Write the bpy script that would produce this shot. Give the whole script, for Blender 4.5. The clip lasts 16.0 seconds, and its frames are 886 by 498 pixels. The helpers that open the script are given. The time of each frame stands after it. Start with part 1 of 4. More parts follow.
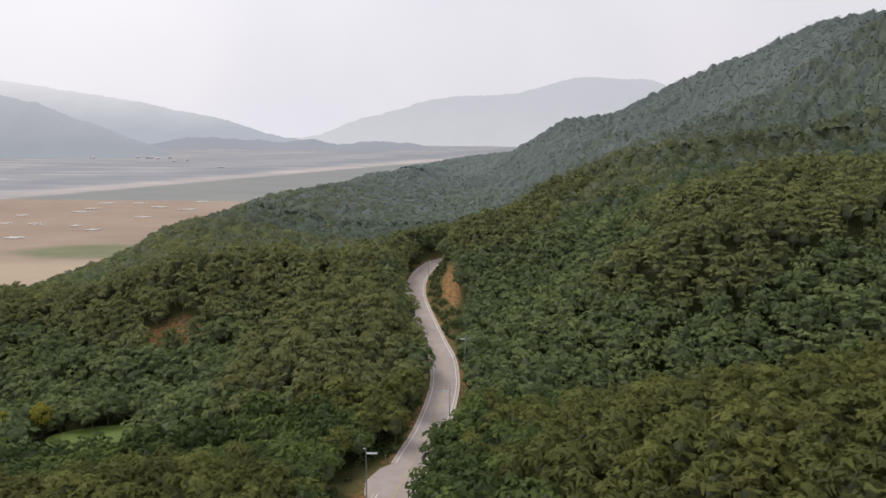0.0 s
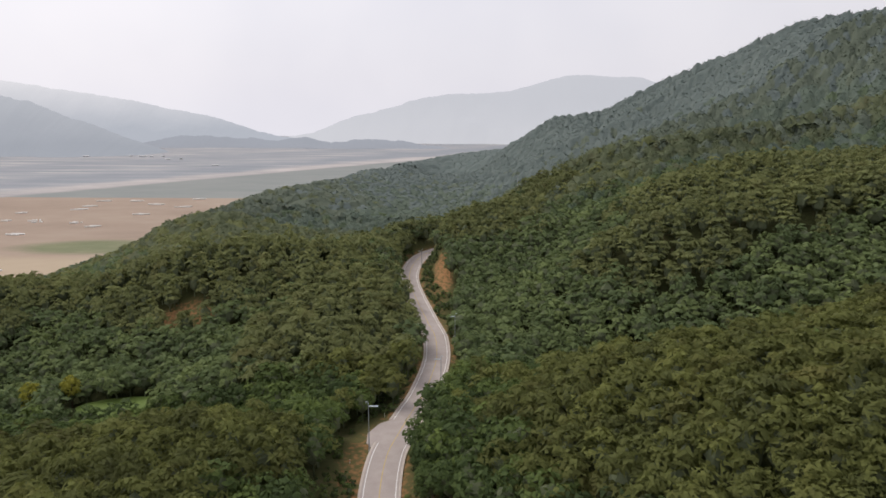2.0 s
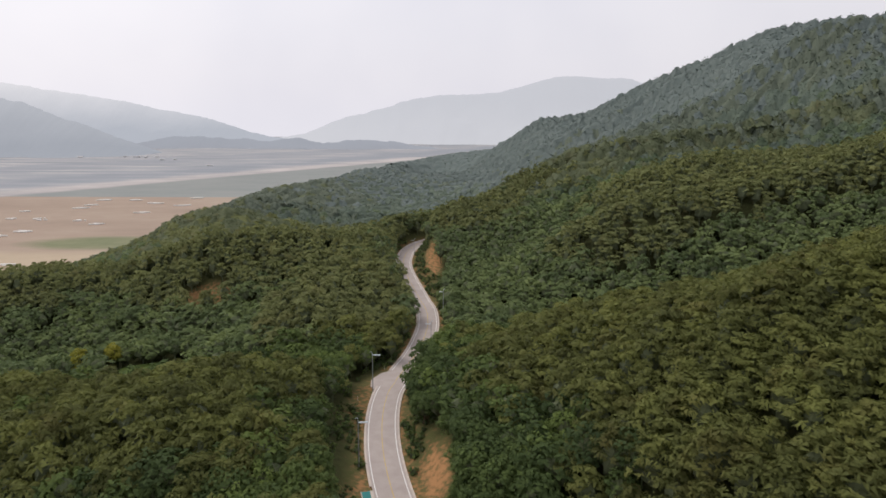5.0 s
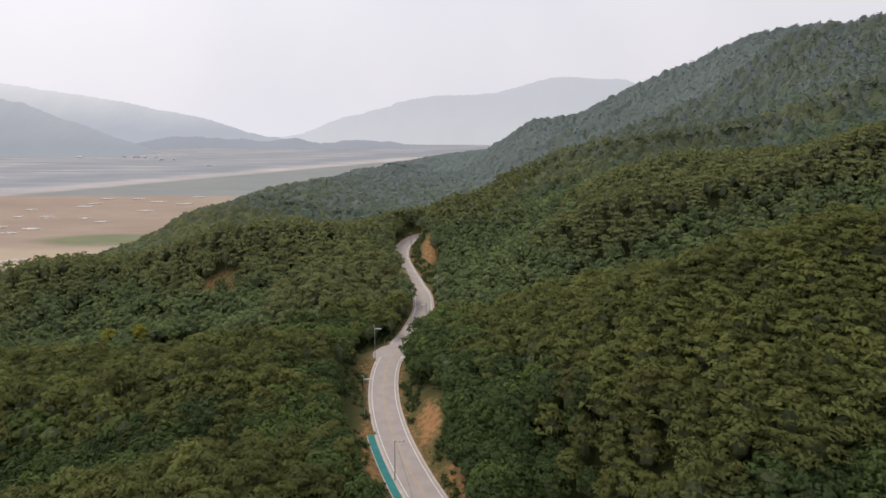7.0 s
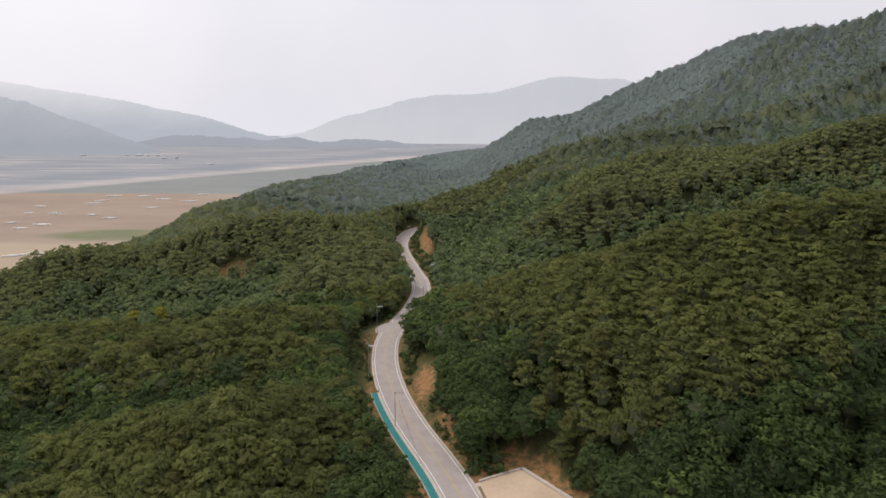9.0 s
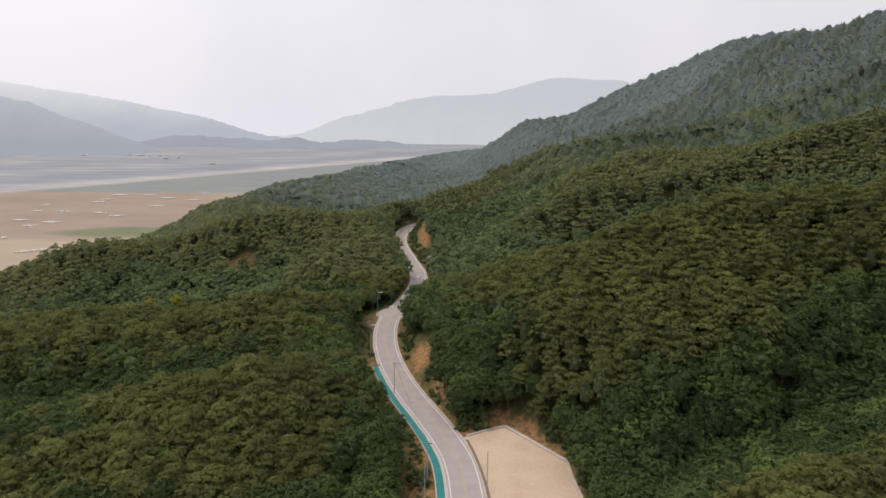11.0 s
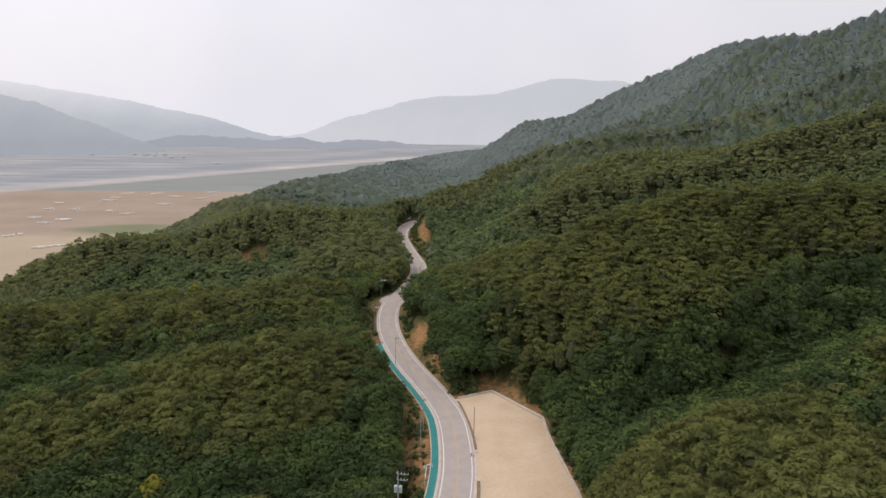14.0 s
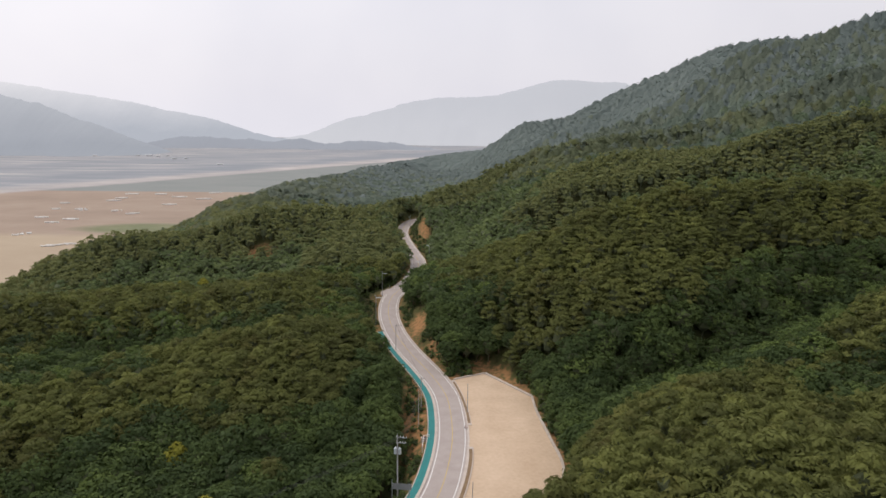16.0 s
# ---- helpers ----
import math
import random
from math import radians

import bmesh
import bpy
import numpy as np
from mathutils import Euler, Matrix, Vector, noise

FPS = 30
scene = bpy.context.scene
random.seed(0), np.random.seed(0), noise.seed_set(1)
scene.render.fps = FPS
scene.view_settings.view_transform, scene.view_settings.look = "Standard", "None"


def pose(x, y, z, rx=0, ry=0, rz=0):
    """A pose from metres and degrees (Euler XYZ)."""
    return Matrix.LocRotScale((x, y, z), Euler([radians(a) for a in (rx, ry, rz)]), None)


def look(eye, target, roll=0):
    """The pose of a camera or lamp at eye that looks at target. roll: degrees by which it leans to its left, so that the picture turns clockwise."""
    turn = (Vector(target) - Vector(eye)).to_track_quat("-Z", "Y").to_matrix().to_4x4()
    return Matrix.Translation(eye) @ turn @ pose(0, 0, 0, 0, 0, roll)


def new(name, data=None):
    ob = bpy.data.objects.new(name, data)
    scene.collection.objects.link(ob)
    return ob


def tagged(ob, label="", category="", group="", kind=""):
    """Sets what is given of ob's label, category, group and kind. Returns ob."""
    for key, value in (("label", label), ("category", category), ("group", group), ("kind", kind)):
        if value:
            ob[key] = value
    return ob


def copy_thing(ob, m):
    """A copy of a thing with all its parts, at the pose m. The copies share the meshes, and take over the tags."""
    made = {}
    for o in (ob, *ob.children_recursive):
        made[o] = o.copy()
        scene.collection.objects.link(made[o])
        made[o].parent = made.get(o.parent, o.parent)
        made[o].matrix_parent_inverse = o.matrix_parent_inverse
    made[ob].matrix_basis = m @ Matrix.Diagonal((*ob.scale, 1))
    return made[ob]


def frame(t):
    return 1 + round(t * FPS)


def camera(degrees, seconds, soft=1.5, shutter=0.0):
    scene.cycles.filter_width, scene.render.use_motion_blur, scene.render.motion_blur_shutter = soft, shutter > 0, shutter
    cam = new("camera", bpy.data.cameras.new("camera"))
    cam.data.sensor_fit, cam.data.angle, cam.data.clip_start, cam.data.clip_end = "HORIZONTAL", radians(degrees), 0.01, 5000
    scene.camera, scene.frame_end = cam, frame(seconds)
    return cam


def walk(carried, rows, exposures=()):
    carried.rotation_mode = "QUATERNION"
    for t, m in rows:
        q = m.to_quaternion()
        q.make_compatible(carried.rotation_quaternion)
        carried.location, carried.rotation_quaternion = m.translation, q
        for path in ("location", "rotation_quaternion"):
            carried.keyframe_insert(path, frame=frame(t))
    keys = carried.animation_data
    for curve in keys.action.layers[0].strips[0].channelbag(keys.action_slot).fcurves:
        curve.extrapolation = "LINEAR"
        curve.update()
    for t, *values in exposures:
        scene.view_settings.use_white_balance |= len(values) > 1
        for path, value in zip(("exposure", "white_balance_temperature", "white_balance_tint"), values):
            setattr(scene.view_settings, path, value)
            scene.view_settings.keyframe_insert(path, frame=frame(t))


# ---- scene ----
cam = camera(70.0, 16.0, soft=1.6, shutter=0.5)

PATH = [
    (0, (0.208, 153.058, 69.645), (0.2166, 155.0190, 69.2529), 0.5),
    (0.5, (0.287, 148.447, 69.864), (0.3031, 150.4070, 69.4683), 0.5),
    (1, (0.388, 143.772, 69.856), (0.4090, 145.7320, 69.4589), 0.4),
    (1.5, (0.482, 138.993, 69.77), (0.5080, 140.9530, 69.3734), 0.4),
    (2, (0.557, 134.08, 69.697), (0.5877, 136.0390, 69.2990), 0.4),
    (2.5, (0.609, 129.006, 69.688), (0.6436, 130.9650, 69.2898), 0.4),
    (3, (0.64, 123.757, 69.76), (0.6789, 125.7160, 69.3607), 0.4),
    (3.5, (0.659, 118.328, 69.91), (0.7026, 120.2870, 69.5119), 0.4),
    (4, (0.674, 112.723, 70.121), (0.7211, 114.6820, 69.7229), 0.4),
    (5, (0.73, 101.053, 70.637), (0.787, 103.012, 70.241), 0.4),
    (6.5, (0.98, 82.85, 71.321), (1.0443, 84.8100, 70.9250), 0.4),
    (7, (1.118, 76.756, 71.474), (1.1849, 78.7150, 71.0786), 0.4),
    (7.5, (1.282, 70.722, 71.587), (1.3501, 72.6810, 71.1926), 0.4),
    (8, (1.467, 64.793, 71.668), (1.5369, 66.7520, 71.2680), 0.4),
    (8.5, (1.668, 59.01, 71.729), (1.7364, 60.9690, 71.3294), 0.4),
    (9, (1.879, 53.409, 71.783), (1.9471, 55.3670, 71.3853), 0.5),
    (9.5, (2.094, 48.019, 71.845), (2.1634, 49.9780, 71.4485), 0.5),
    (10.5, (2.519, 37.958, 72.049), (2.589, 39.917, 71.653), 0.5),
    (11, (2.722, 33.303, 72.208), (2.792, 35.262, 71.812), 0.6),
    (12, (3.109, 24.72, 72.64), (3.1779, 26.6790, 72.2478), 0.6),
    (12.5, (3.296, 20.752, 72.894), (3.3663, 22.7120, 72.4983), 0.7),
    (13, (3.486, 16.962, 73.15), (3.5554, 18.9220, 72.7544), 0.7),
    (13.5, (3.681, 13.315, 73.385), (3.7473, 15.2740, 72.9890), 0.7),
    (14, (3.886, 9.771, 73.573), (3.9491, 11.7300, 73.1772), 0.7),
    (14.5, (4.102, 6.294, 73.691), (4.1621, 8.2540, 73.2966), 0.7),
    (15, (4.324, 2.855, 73.725), (4.3817, 4.8150, 73.3295), 0.8),
    (15.5, (4.541, -0.566, 73.672), (4.5996, 1.3940, 73.2774), 0.8),
    (16, (4.732, -3.969, 73.555), (4.7917, -2.0090, 73.1631), 0.7),
]
walk(cam, [(t, look(eye, target, roll)) for t, eye, target, roll in PATH])

# ---------------- light ----------------
world = bpy.data.worlds.new("overcast")
scene.world = world
world.use_nodes = True
wn, wl = world.node_tree.nodes, world.node_tree.links
for n in list(wn):
    wn.remove(n)
SUN_ELEV, SUN_AZ = 52.0, -50.0
sky = wn.new("ShaderNodeTexSky")
sky.sky_type, sky.sun_disc = "NISHITA", False
sky.sun_elevation, sky.sun_rotation = radians(SUN_ELEV), radians(SUN_AZ)
sky.dust_density, sky.air_density = 5.0, 1.5
bg_sky = wn.new("ShaderNodeBackground")
bg_sky.inputs[1].default_value = 0.08
wl.new(sky.outputs[0], bg_sky.inputs[0])
# cloud deck: a pale, faintly mottled layer
tc = wn.new("ShaderNodeTexCoord")
cn = wn.new("ShaderNodeTexNoise")
cn.inputs["Scale"].default_value, cn.inputs["Detail"].default_value = 2.2, 4.0
wl.new(tc.outputs["Generated"], cn.inputs["Vector"])
cr = wn.new("ShaderNodeValToRGB")
cr.color_ramp.elements[0].position, cr.color_ramp.elements[0].color = 0.30, (0.738, 0.727, 0.80, 1)
cr.color_ramp.elements[1].position, cr.color_ramp.elements[1].color = 0.70, (0.872, 0.846, 0.893, 1)
wl.new(cn.outputs["Fac"], cr.inputs["Fac"])
# the deck is brighter on the sun's side and duller low over the horizon
glow = wn.new("ShaderNodeVectorMath")
glow.operation = "DOT_PRODUCT"
glow.inputs[1].default_value = (math.sin(radians(SUN_AZ)), 0.25 * math.cos(radians(SUN_AZ)), 0.62)
wl.new(tc.outputs["Generated"], glow.inputs[0])
lit = wn.new("ShaderNodeMapRange")
lit.inputs["From Min"].default_value, lit.inputs["From Max"].default_value = -0.45, 0.65
lit.inputs["To Min"].default_value, lit.inputs["To Max"].default_value = 0.86, 1.06
wl.new(glow.outputs["Value"], lit.inputs["Value"])
deck = wn.new("ShaderNodeVectorMath")
deck.operation = "SCALE"
wl.new(cr.outputs[0], deck.inputs[0])
wl.new(lit.outputs[0], deck.inputs["Scale"])
bg_cloud = wn.new("ShaderNodeBackground")
bg_cloud.inputs[1].default_value = 1.15
wl.new(deck.outputs[0], bg_cloud.inputs[0])
mx = wn.new("ShaderNodeMixShader")
mx.inputs[0].default_value = 0.88
wl.new(bg_sky.outputs[0], mx.inputs[1])
wl.new(bg_cloud.outputs[0], mx.inputs[2])
wo = wn.new("ShaderNodeOutputWorld")
wl.new(mx.outputs[0], wo.inputs[0])

sun = new("sun", bpy.data.lights.new("sun", "SUN"))
sun.data.energy, sun.data.angle, sun.data.color = 1.5, radians(24), (1.0, 0.95, 0.87)
d_sun = Vector((math.sin(radians(SUN_AZ)) * math.cos(radians(SUN_ELEV)), math.cos(radians(SUN_AZ)) * math.cos(radians(SUN_ELEV)), math.sin(radians(SUN_ELEV))))
sun.matrix_world = look(d_sun * 300, (0, 0, 0))


# ---------------- materials ----------------
def material(name):
    m = bpy.data.materials.new(name)
    m.use_nodes = True
    nt = m.node_tree
    b = nt.nodes["Principled BSDF"]
    return m, nt, b


def node(nt, kind, **kw):
    n = nt.nodes.new(kind)
    for k, v in kw.items():
        n.inputs[k].default_value = v
    return n


def ramp(nt, fac, stops):
    r = nt.nodes.new("ShaderNodeValToRGB")
    while len(r.color_ramp.elements) < len(stops):
        r.color_ramp.elements.new(0.5)
    for e, (p, c) in zip(r.color_ramp.elements, stops):
        e.position, e.color = p, (*c, 1)
    nt.links.new(fac, r.inputs["Fac"])
    return r.outputs["Color"]


def mix(nt, fac, a, b, mode="MIX"):
    m = nt.nodes.new("ShaderNodeMix")
    m.data_type, m.blend_type = "RGBA", mode
    for sock, v in ((m.inputs[0], fac), (m.inputs[6], a), (m.inputs[7], b)):
        if hasattr(v, "links"):
            nt.links.new(v, sock)
        else:
            sock.default_value = v if isinstance(v, (int, float)) else (*v, 1)
    return m.outputs[2]


def calc(nt, op, a, b=0.0, c=None):
    m = nt.nodes.new("ShaderNodeMath")
    m.operation = op
    for sock, v in zip(m.inputs, (a, b, c)):
        if v is None:
            continue
        if hasattr(v, "links"):
            nt.links.new(v, sock)
        else:
            sock.default_value = v
    return m.outputs[0]


def noise_of(nt, scale, detail=4.0, rough=0.55, vec=None):
    n = node(nt, "ShaderNodeTexNoise", Scale=scale, Detail=detail, Roughness=rough)
    if vec is None:
        vec = nt.nodes.new("ShaderNodeNewGeometry").outputs["Position"]
    nt.links.new(vec, n.inputs["Vector"])
    return n.outputs["Fac"]


def bump(nt, b, height, strength=0.4, distance=0.05):
    n = node(nt, "ShaderNodeBump", Strength=strength, Distance=distance)
    nt.links.new(height, n.inputs["Height"])
    nt.links.new(n.outputs[0], b.inputs["Normal"])


def plain(name, c1, c2, scale, rough=0.8, metal=0.0, bumpy=0.0):
    m, nt, b = material(name)
    f = noise_of(nt, scale)
    g = noise_of(nt, scale * 9, 3.0)
    f2 = calc(nt, "MULTIPLY_ADD", g, 0.35, calc(nt, "MULTIPLY", f, 0.65))
    nt.links.new(ramp(nt, f2, [(0.32, c1), (0.68, c2)]), b.inputs["Base Color"])
    b.inputs["Roughness"].default_value, b.inputs["Metallic"].default_value = rough, metal
    if bumpy:
        bump(nt, b, g, bumpy)
    return m


def leaf_material(name, dark, mid, light, thin=0.45, rust=False, grain=3.2):
    """Foliage: hue by tree (tone), by stand (large noise) and by leaf."""
    m, nt, b = material(name)
    att = nt.nodes.new("ShaderNodeAttribute")
    att.attribute_name = "tone"
    isl = nt.nodes.new("ShaderNodeNewGeometry").outputs["Random Per Island"]
    info = nt.nodes.new("ShaderNodeObjectInfo").outputs["Random"]
    stand = noise_of(nt, 0.018, 3.0)
    t = calc(nt, "MULTIPLY_ADD", att.outputs["Fac"], 0.42, calc(nt, "MULTIPLY_ADD", isl, 0.14, 0.04))
    t = calc(nt, "MULTIPLY_ADD", stand, 0.34, t)
    t = calc(nt, "MULTIPLY_ADD", info, 0.12, t)
    twig = noise_of(nt, grain, 3.0, 0.6)
    t = calc(nt, "MULTIPLY_ADD", twig, 0.55, calc(nt, "ADD", t, -0.275))
    col = ramp(nt, t, [(0.18, dark), (0.52, mid), (0.90, light)])
    if rust:
        spot = ramp(nt, noise_of(nt, 0.11, 4.0, 0.6), [(0.54, (0, 0, 0)), (0.70, (0.28, 0.28, 0.28))])
        col = mix(nt, spot, col, (0.150, 0.098, 0.034))
    nt.links.new(col, b.inputs["Base Color"])
    b.inputs["Roughness"].default_value = 0.75
    b.inputs["Specular IOR Level"].default_value = 0.15
    tr = nt.nodes.new("ShaderNodeBsdfTranslucent")
    nt.links.new(col, tr.inputs["Color"])
    ms = nt.nodes.new("ShaderNodeMixShader")
    ms.inputs[0].default_value = thin
    out = nt.nodes["Material Output"]
    nt.links.new(b.outputs[0], ms.inputs[1])
    nt.links.new(tr.outputs[0], ms.inputs[2])
    nt.links.new(ms.outputs[0], out.inputs["Surface"])
    return m


PINE = leaf_material("pine_needles", (0.070, 0.078, 0.028), (0.128, 0.141, 0.045), (0.215, 0.232, 0.068), rust=True)
BROAD = leaf_material("broad_leaves", (0.037, 0.058, 0.025), (0.074, 0.108, 0.037), (0.179, 0.235, 0.063))
# The seven mixes below hold distance haze in their colour, more with each tier.
HAZED_SLOPE_PINE = leaf_material("hazed_slope_pine_needles", (0.106, 0.120, 0.050), (0.160, 0.178, 0.072), (0.228, 0.246, 0.094), 0.40, True)
HAZED_SLOPE_OAK = leaf_material("hazed_slope_oak_leaves", (0.078, 0.108, 0.052), (0.120, 0.160, 0.070), (0.198, 0.246, 0.093), 0.40)
HAZED_UPLAND_PINE = leaf_material("hazed_upland_pine_needles", (0.088, 0.107, 0.060), (0.123, 0.144, 0.079), (0.167, 0.189, 0.097), 0.30, True, grain=1.3)
HAZED_UPLAND_OAK = leaf_material("hazed_upland_oak_leaves", (0.073, 0.104, 0.066), (0.107, 0.143, 0.086), (0.160, 0.201, 0.109), 0.30, grain=1.3)
HAZED_HIGH_PINE = leaf_material("hazed_high_pine_needles", (0.095, 0.118, 0.089), (0.120, 0.144, 0.107), (0.149, 0.174, 0.124), 0.20, grain=0.8)
HAZED_HIGH_OAK = leaf_material("hazed_high_oak_leaves", (0.085, 0.113, 0.090), (0.111, 0.142, 0.111), (0.145, 0.179, 0.131), 0.20, grain=0.8)
HAZED_FAR_LEAF = leaf_material("hazed_far_canopy", (0.101, 0.128, 0.119), (0.121, 0.150, 0.139), (0.145, 0.174, 0.158), 0.10, grain=0.5)
BARK = plain("bark", (0.05, 0.032, 0.022), (0.16, 0.09, 0.06), 3.0, 0.9, bumpy=0.5)
CORE = plain("crown_shade_fill", (0.055, 0.068, 0.031), (0.086, 0.098, 0.042), 1.0, 0.95)
# lighter copy of CORE, paled for haze on the slopes farther off
HAZED_CORE = plain("hazed_shade_fill", (0.088, 0.106, 0.056), (0.120, 0.138, 0.070), 1.0, 0.95)
ASPHALT = plain("asphalt", (0.335, 0.283, 0.258), (0.42, 0.364, 0.336), 0.35, 0.88, bumpy=0.15)
WHITE = plain("road_paint_white", (0.62, 0.60, 0.58), (0.82, 0.80, 0.78), 1.5, 0.7)
YELLOW = plain("road_paint_yellow", (0.42, 0.30, 0.11), (0.58, 0.42, 0.16), 1.5, 0.7)
CONCRETE = plain("concrete", (0.42, 0.355, 0.305), (0.58, 0.505, 0.44), 0.6, 0.85, bumpy=0.15)
TEAL = plain("teal_coating", (0.012, 0.150, 0.145), (0.020, 0.215, 0.205), 0.5, 0.75)
DIRT_LOT = plain("compacted_sand", (0.475, 0.345, 0.232), (0.61, 0.465, 0.335), 0.12, 0.95, bumpy=0.1)
STEEL = plain("galvanised_steel", (0.30, 0.32, 0.34), (0.42, 0.44, 0.46), 2.0, 0.5, 0.6)
POLE_CON = plain("pole_concrete", (0.30, 0.30, 0.29), (0.42, 0.41, 0.39), 2.0, 0.85)
DARK = plain("dark_rubber", (0.02, 0.02, 0.022), (0.04, 0.04, 0.042), 2.0, 0.6)
SOIL = plain("brown_soil", (0.16, 0.10, 0.055), (0.27, 0.18, 0.10), 0.8, 0.95, bumpy=0.3)
BALE = plain("white_wrap", (0.66, 0.64, 0.61), (0.80, 0.78, 0.75), 0.4, 0.55)


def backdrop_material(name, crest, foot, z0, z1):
    """Distant range: valley haze painted as a glow, its tone shifting from foot to crest."""
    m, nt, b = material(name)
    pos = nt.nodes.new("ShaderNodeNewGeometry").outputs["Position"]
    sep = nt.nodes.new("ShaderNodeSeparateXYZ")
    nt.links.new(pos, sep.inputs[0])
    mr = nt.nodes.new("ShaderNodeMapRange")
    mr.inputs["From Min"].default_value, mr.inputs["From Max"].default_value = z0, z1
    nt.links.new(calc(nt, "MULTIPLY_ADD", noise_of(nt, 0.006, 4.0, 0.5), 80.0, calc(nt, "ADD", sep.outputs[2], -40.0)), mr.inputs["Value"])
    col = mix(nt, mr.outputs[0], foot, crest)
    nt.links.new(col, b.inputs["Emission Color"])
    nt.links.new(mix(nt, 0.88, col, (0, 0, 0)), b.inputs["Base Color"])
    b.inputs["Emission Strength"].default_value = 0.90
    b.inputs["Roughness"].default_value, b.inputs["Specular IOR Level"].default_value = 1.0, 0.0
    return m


FAR1 = backdrop_material("hazed_range_pale", (0.565, 0.575, 0.62), (0.61, 0.615, 0.655), -60, 190)
FAR2 = backdrop_material("hazed_range_palest", (0.76, 0.75, 0.78), (0.45, 0.475, 0.53), 10, 290)
FAR3 = backdrop_material("hazed_hill_grey", (0.52, 0.535, 0.575), (0.37, 0.39, 0.435), -20, 210)
FAR4 = backdrop_material("hazed_low_hill", (0.365, 0.385, 0.435), (0.35, 0.365, 0.41), -60, 30)


def ground_material():
    m, nt, b = material("ground")
    pos = nt.nodes.new("ShaderNodeNewGeometry").outputs["Position"]
    sep = nt.nodes.new("ShaderNodeSeparateXYZ")
    nt.links.new(pos, sep.inputs[0])
    X, Y, Z = sep.outputs
    fine, coarse = noise_of(nt, 0.8, 5.0), noise_of(nt, 0.05, 4.0)
    floor_c = ramp(nt, calc(nt, "MULTIPLY_ADD", fine, 0.5, calc(nt, "MULTIPLY", coarse, 0.5)),
                   [(0.35, (0.030, 0.034, 0.014)), (0.55, (0.055, 0.060, 0.022)), (0.7, (0.10, 0.080, 0.045))])
    # bare orange soil and dry grass along the cuttings
    att = nt.nodes.new("ShaderNodeAttribute")
    att.attribute_name = "bare"
    soil = ramp(nt, calc(nt, "MULTIPLY_ADD", att.outputs["Fac"], -0.34, calc(nt, "ADD", fine, 0.25)), [(0.34, (0.38, 0.20, 0.09)), (0.46, (0.27, 0.15, 0.07)), (0.52, (0.17, 0.13, 0.055)), (0.66, (0.10, 0.10, 0.035))])
    land = mix(nt, calc(nt, "SMOOTH_MIN", att.outputs["Fac"], 1.0), floor_c, soil)
    # drained lake bed: field, crop, sand bar, far flats blued by painted haze
    wob = noise_of(nt, 0.004, 5.0)
    wob2 = calc(nt, "MULTIPLY_ADD", wob, 90.0, -45.0)
    streak_v = nt.nodes.new("ShaderNodeMapping")
    streak_v.inputs["Scale"].default_value = (0.006, 0.011, 1.0)
    streak_v.inputs["Rotation"].default_value = (0, 0, radians(-20))
    nt.links.new(pos, streak_v.inputs["Vector"])
    streak = noise_of(nt, 1.0, 8.0, 0.68, streak_v.outputs[0])
    brown = ramp(nt, streak, [(0.30, (0.280, 0.215, 0.169)), (0.52, (0.333, 0.258, 0.203)), (0.72, (0.379, 0.311, 0.243))])
    crop = ramp(nt, streak, [(0.3, (0.215, 0.232, 0.224)), (0.7, (0.266, 0.273, 0.258))])
    sand = ramp(nt, streak, [(0.38, (0.339, 0.322, 0.316)), (0.5, (0.418, 0.384, 0.367)), (0.64, (0.508, 0.463, 0.441))])
    flats = ramp(nt, streak, [(0.30, (0.277, 0.288, 0.311)), (0.48, (0.322, 0.322, 0.339)), (0.62, (0.296, 0.305, 0.312)), (0.72, (0.429, 0.401, 0.390))])

    def over(v, edge, soft):
        mr = nt.nodes.new("ShaderNodeMapRange")
        mr.inputs["From Min"].default_value, mr.inputs["From Max"].default_value = edge - soft, edge + soft
        nt.links.new(v, mr.inputs["Value"])
        return mr.outputs[0]

    q = calc(nt, "SUBTRACT", Y, calc(nt, "MULTIPLY_ADD", X, 1.6, 2200.0))
    qw = calc(nt, "MULTIPLY_ADD", wob2, 1.2, q)
    y1 = calc(nt, "MULTIPLY_ADD", wob2, 0.15, Y)
    bed = mix(nt, over(y1, 1125, 3), brown, crop)
    bed = mix(nt, over(qw, 0, 30), bed, sand)
    bed = mix(nt, over(qw, 175, 60), bed, flats)
    qn = calc(nt, "MULTIPLY_ADD", calc(nt, "ADD", qw, calc(nt, "MULTIPLY", wob2, 7.0)), 1.0 / 2400.0, 0.0)
    plots_v = nt.nodes.new("ShaderNodeMapping")
    plots_v.inputs["Scale"].default_value = (0.0035, 0.024, 1.0)
    plots_v.inputs["Rotation"].default_value = (0, 0, radians(-32))
    nt.links.new(pos, plots_v.inputs["Vector"])
    plots = noise_of(nt, 1.0, 6.0, 0.62, plots_v.outputs[0])
    flats2 = ramp(nt, plots, [(0.36, (0.226, 0.243, 0.254)), (0.46, (0.296, 0.301, 0.312)), (0.56, (0.339, 0.334, 0.337)), (0.64, (0.486, 0.452, 0.435))])
    bed = mix(nt, calc(nt, "MULTIPLY", over(qw, 175, 60), 0.75), bed, flats2)
    belt = nt.nodes.new("ShaderNodeValToRGB")
    belt.color_ramp.elements[0].color, belt.color_ramp.elements[1].color = (0, 0, 0, 1), (0, 0, 0, 1)
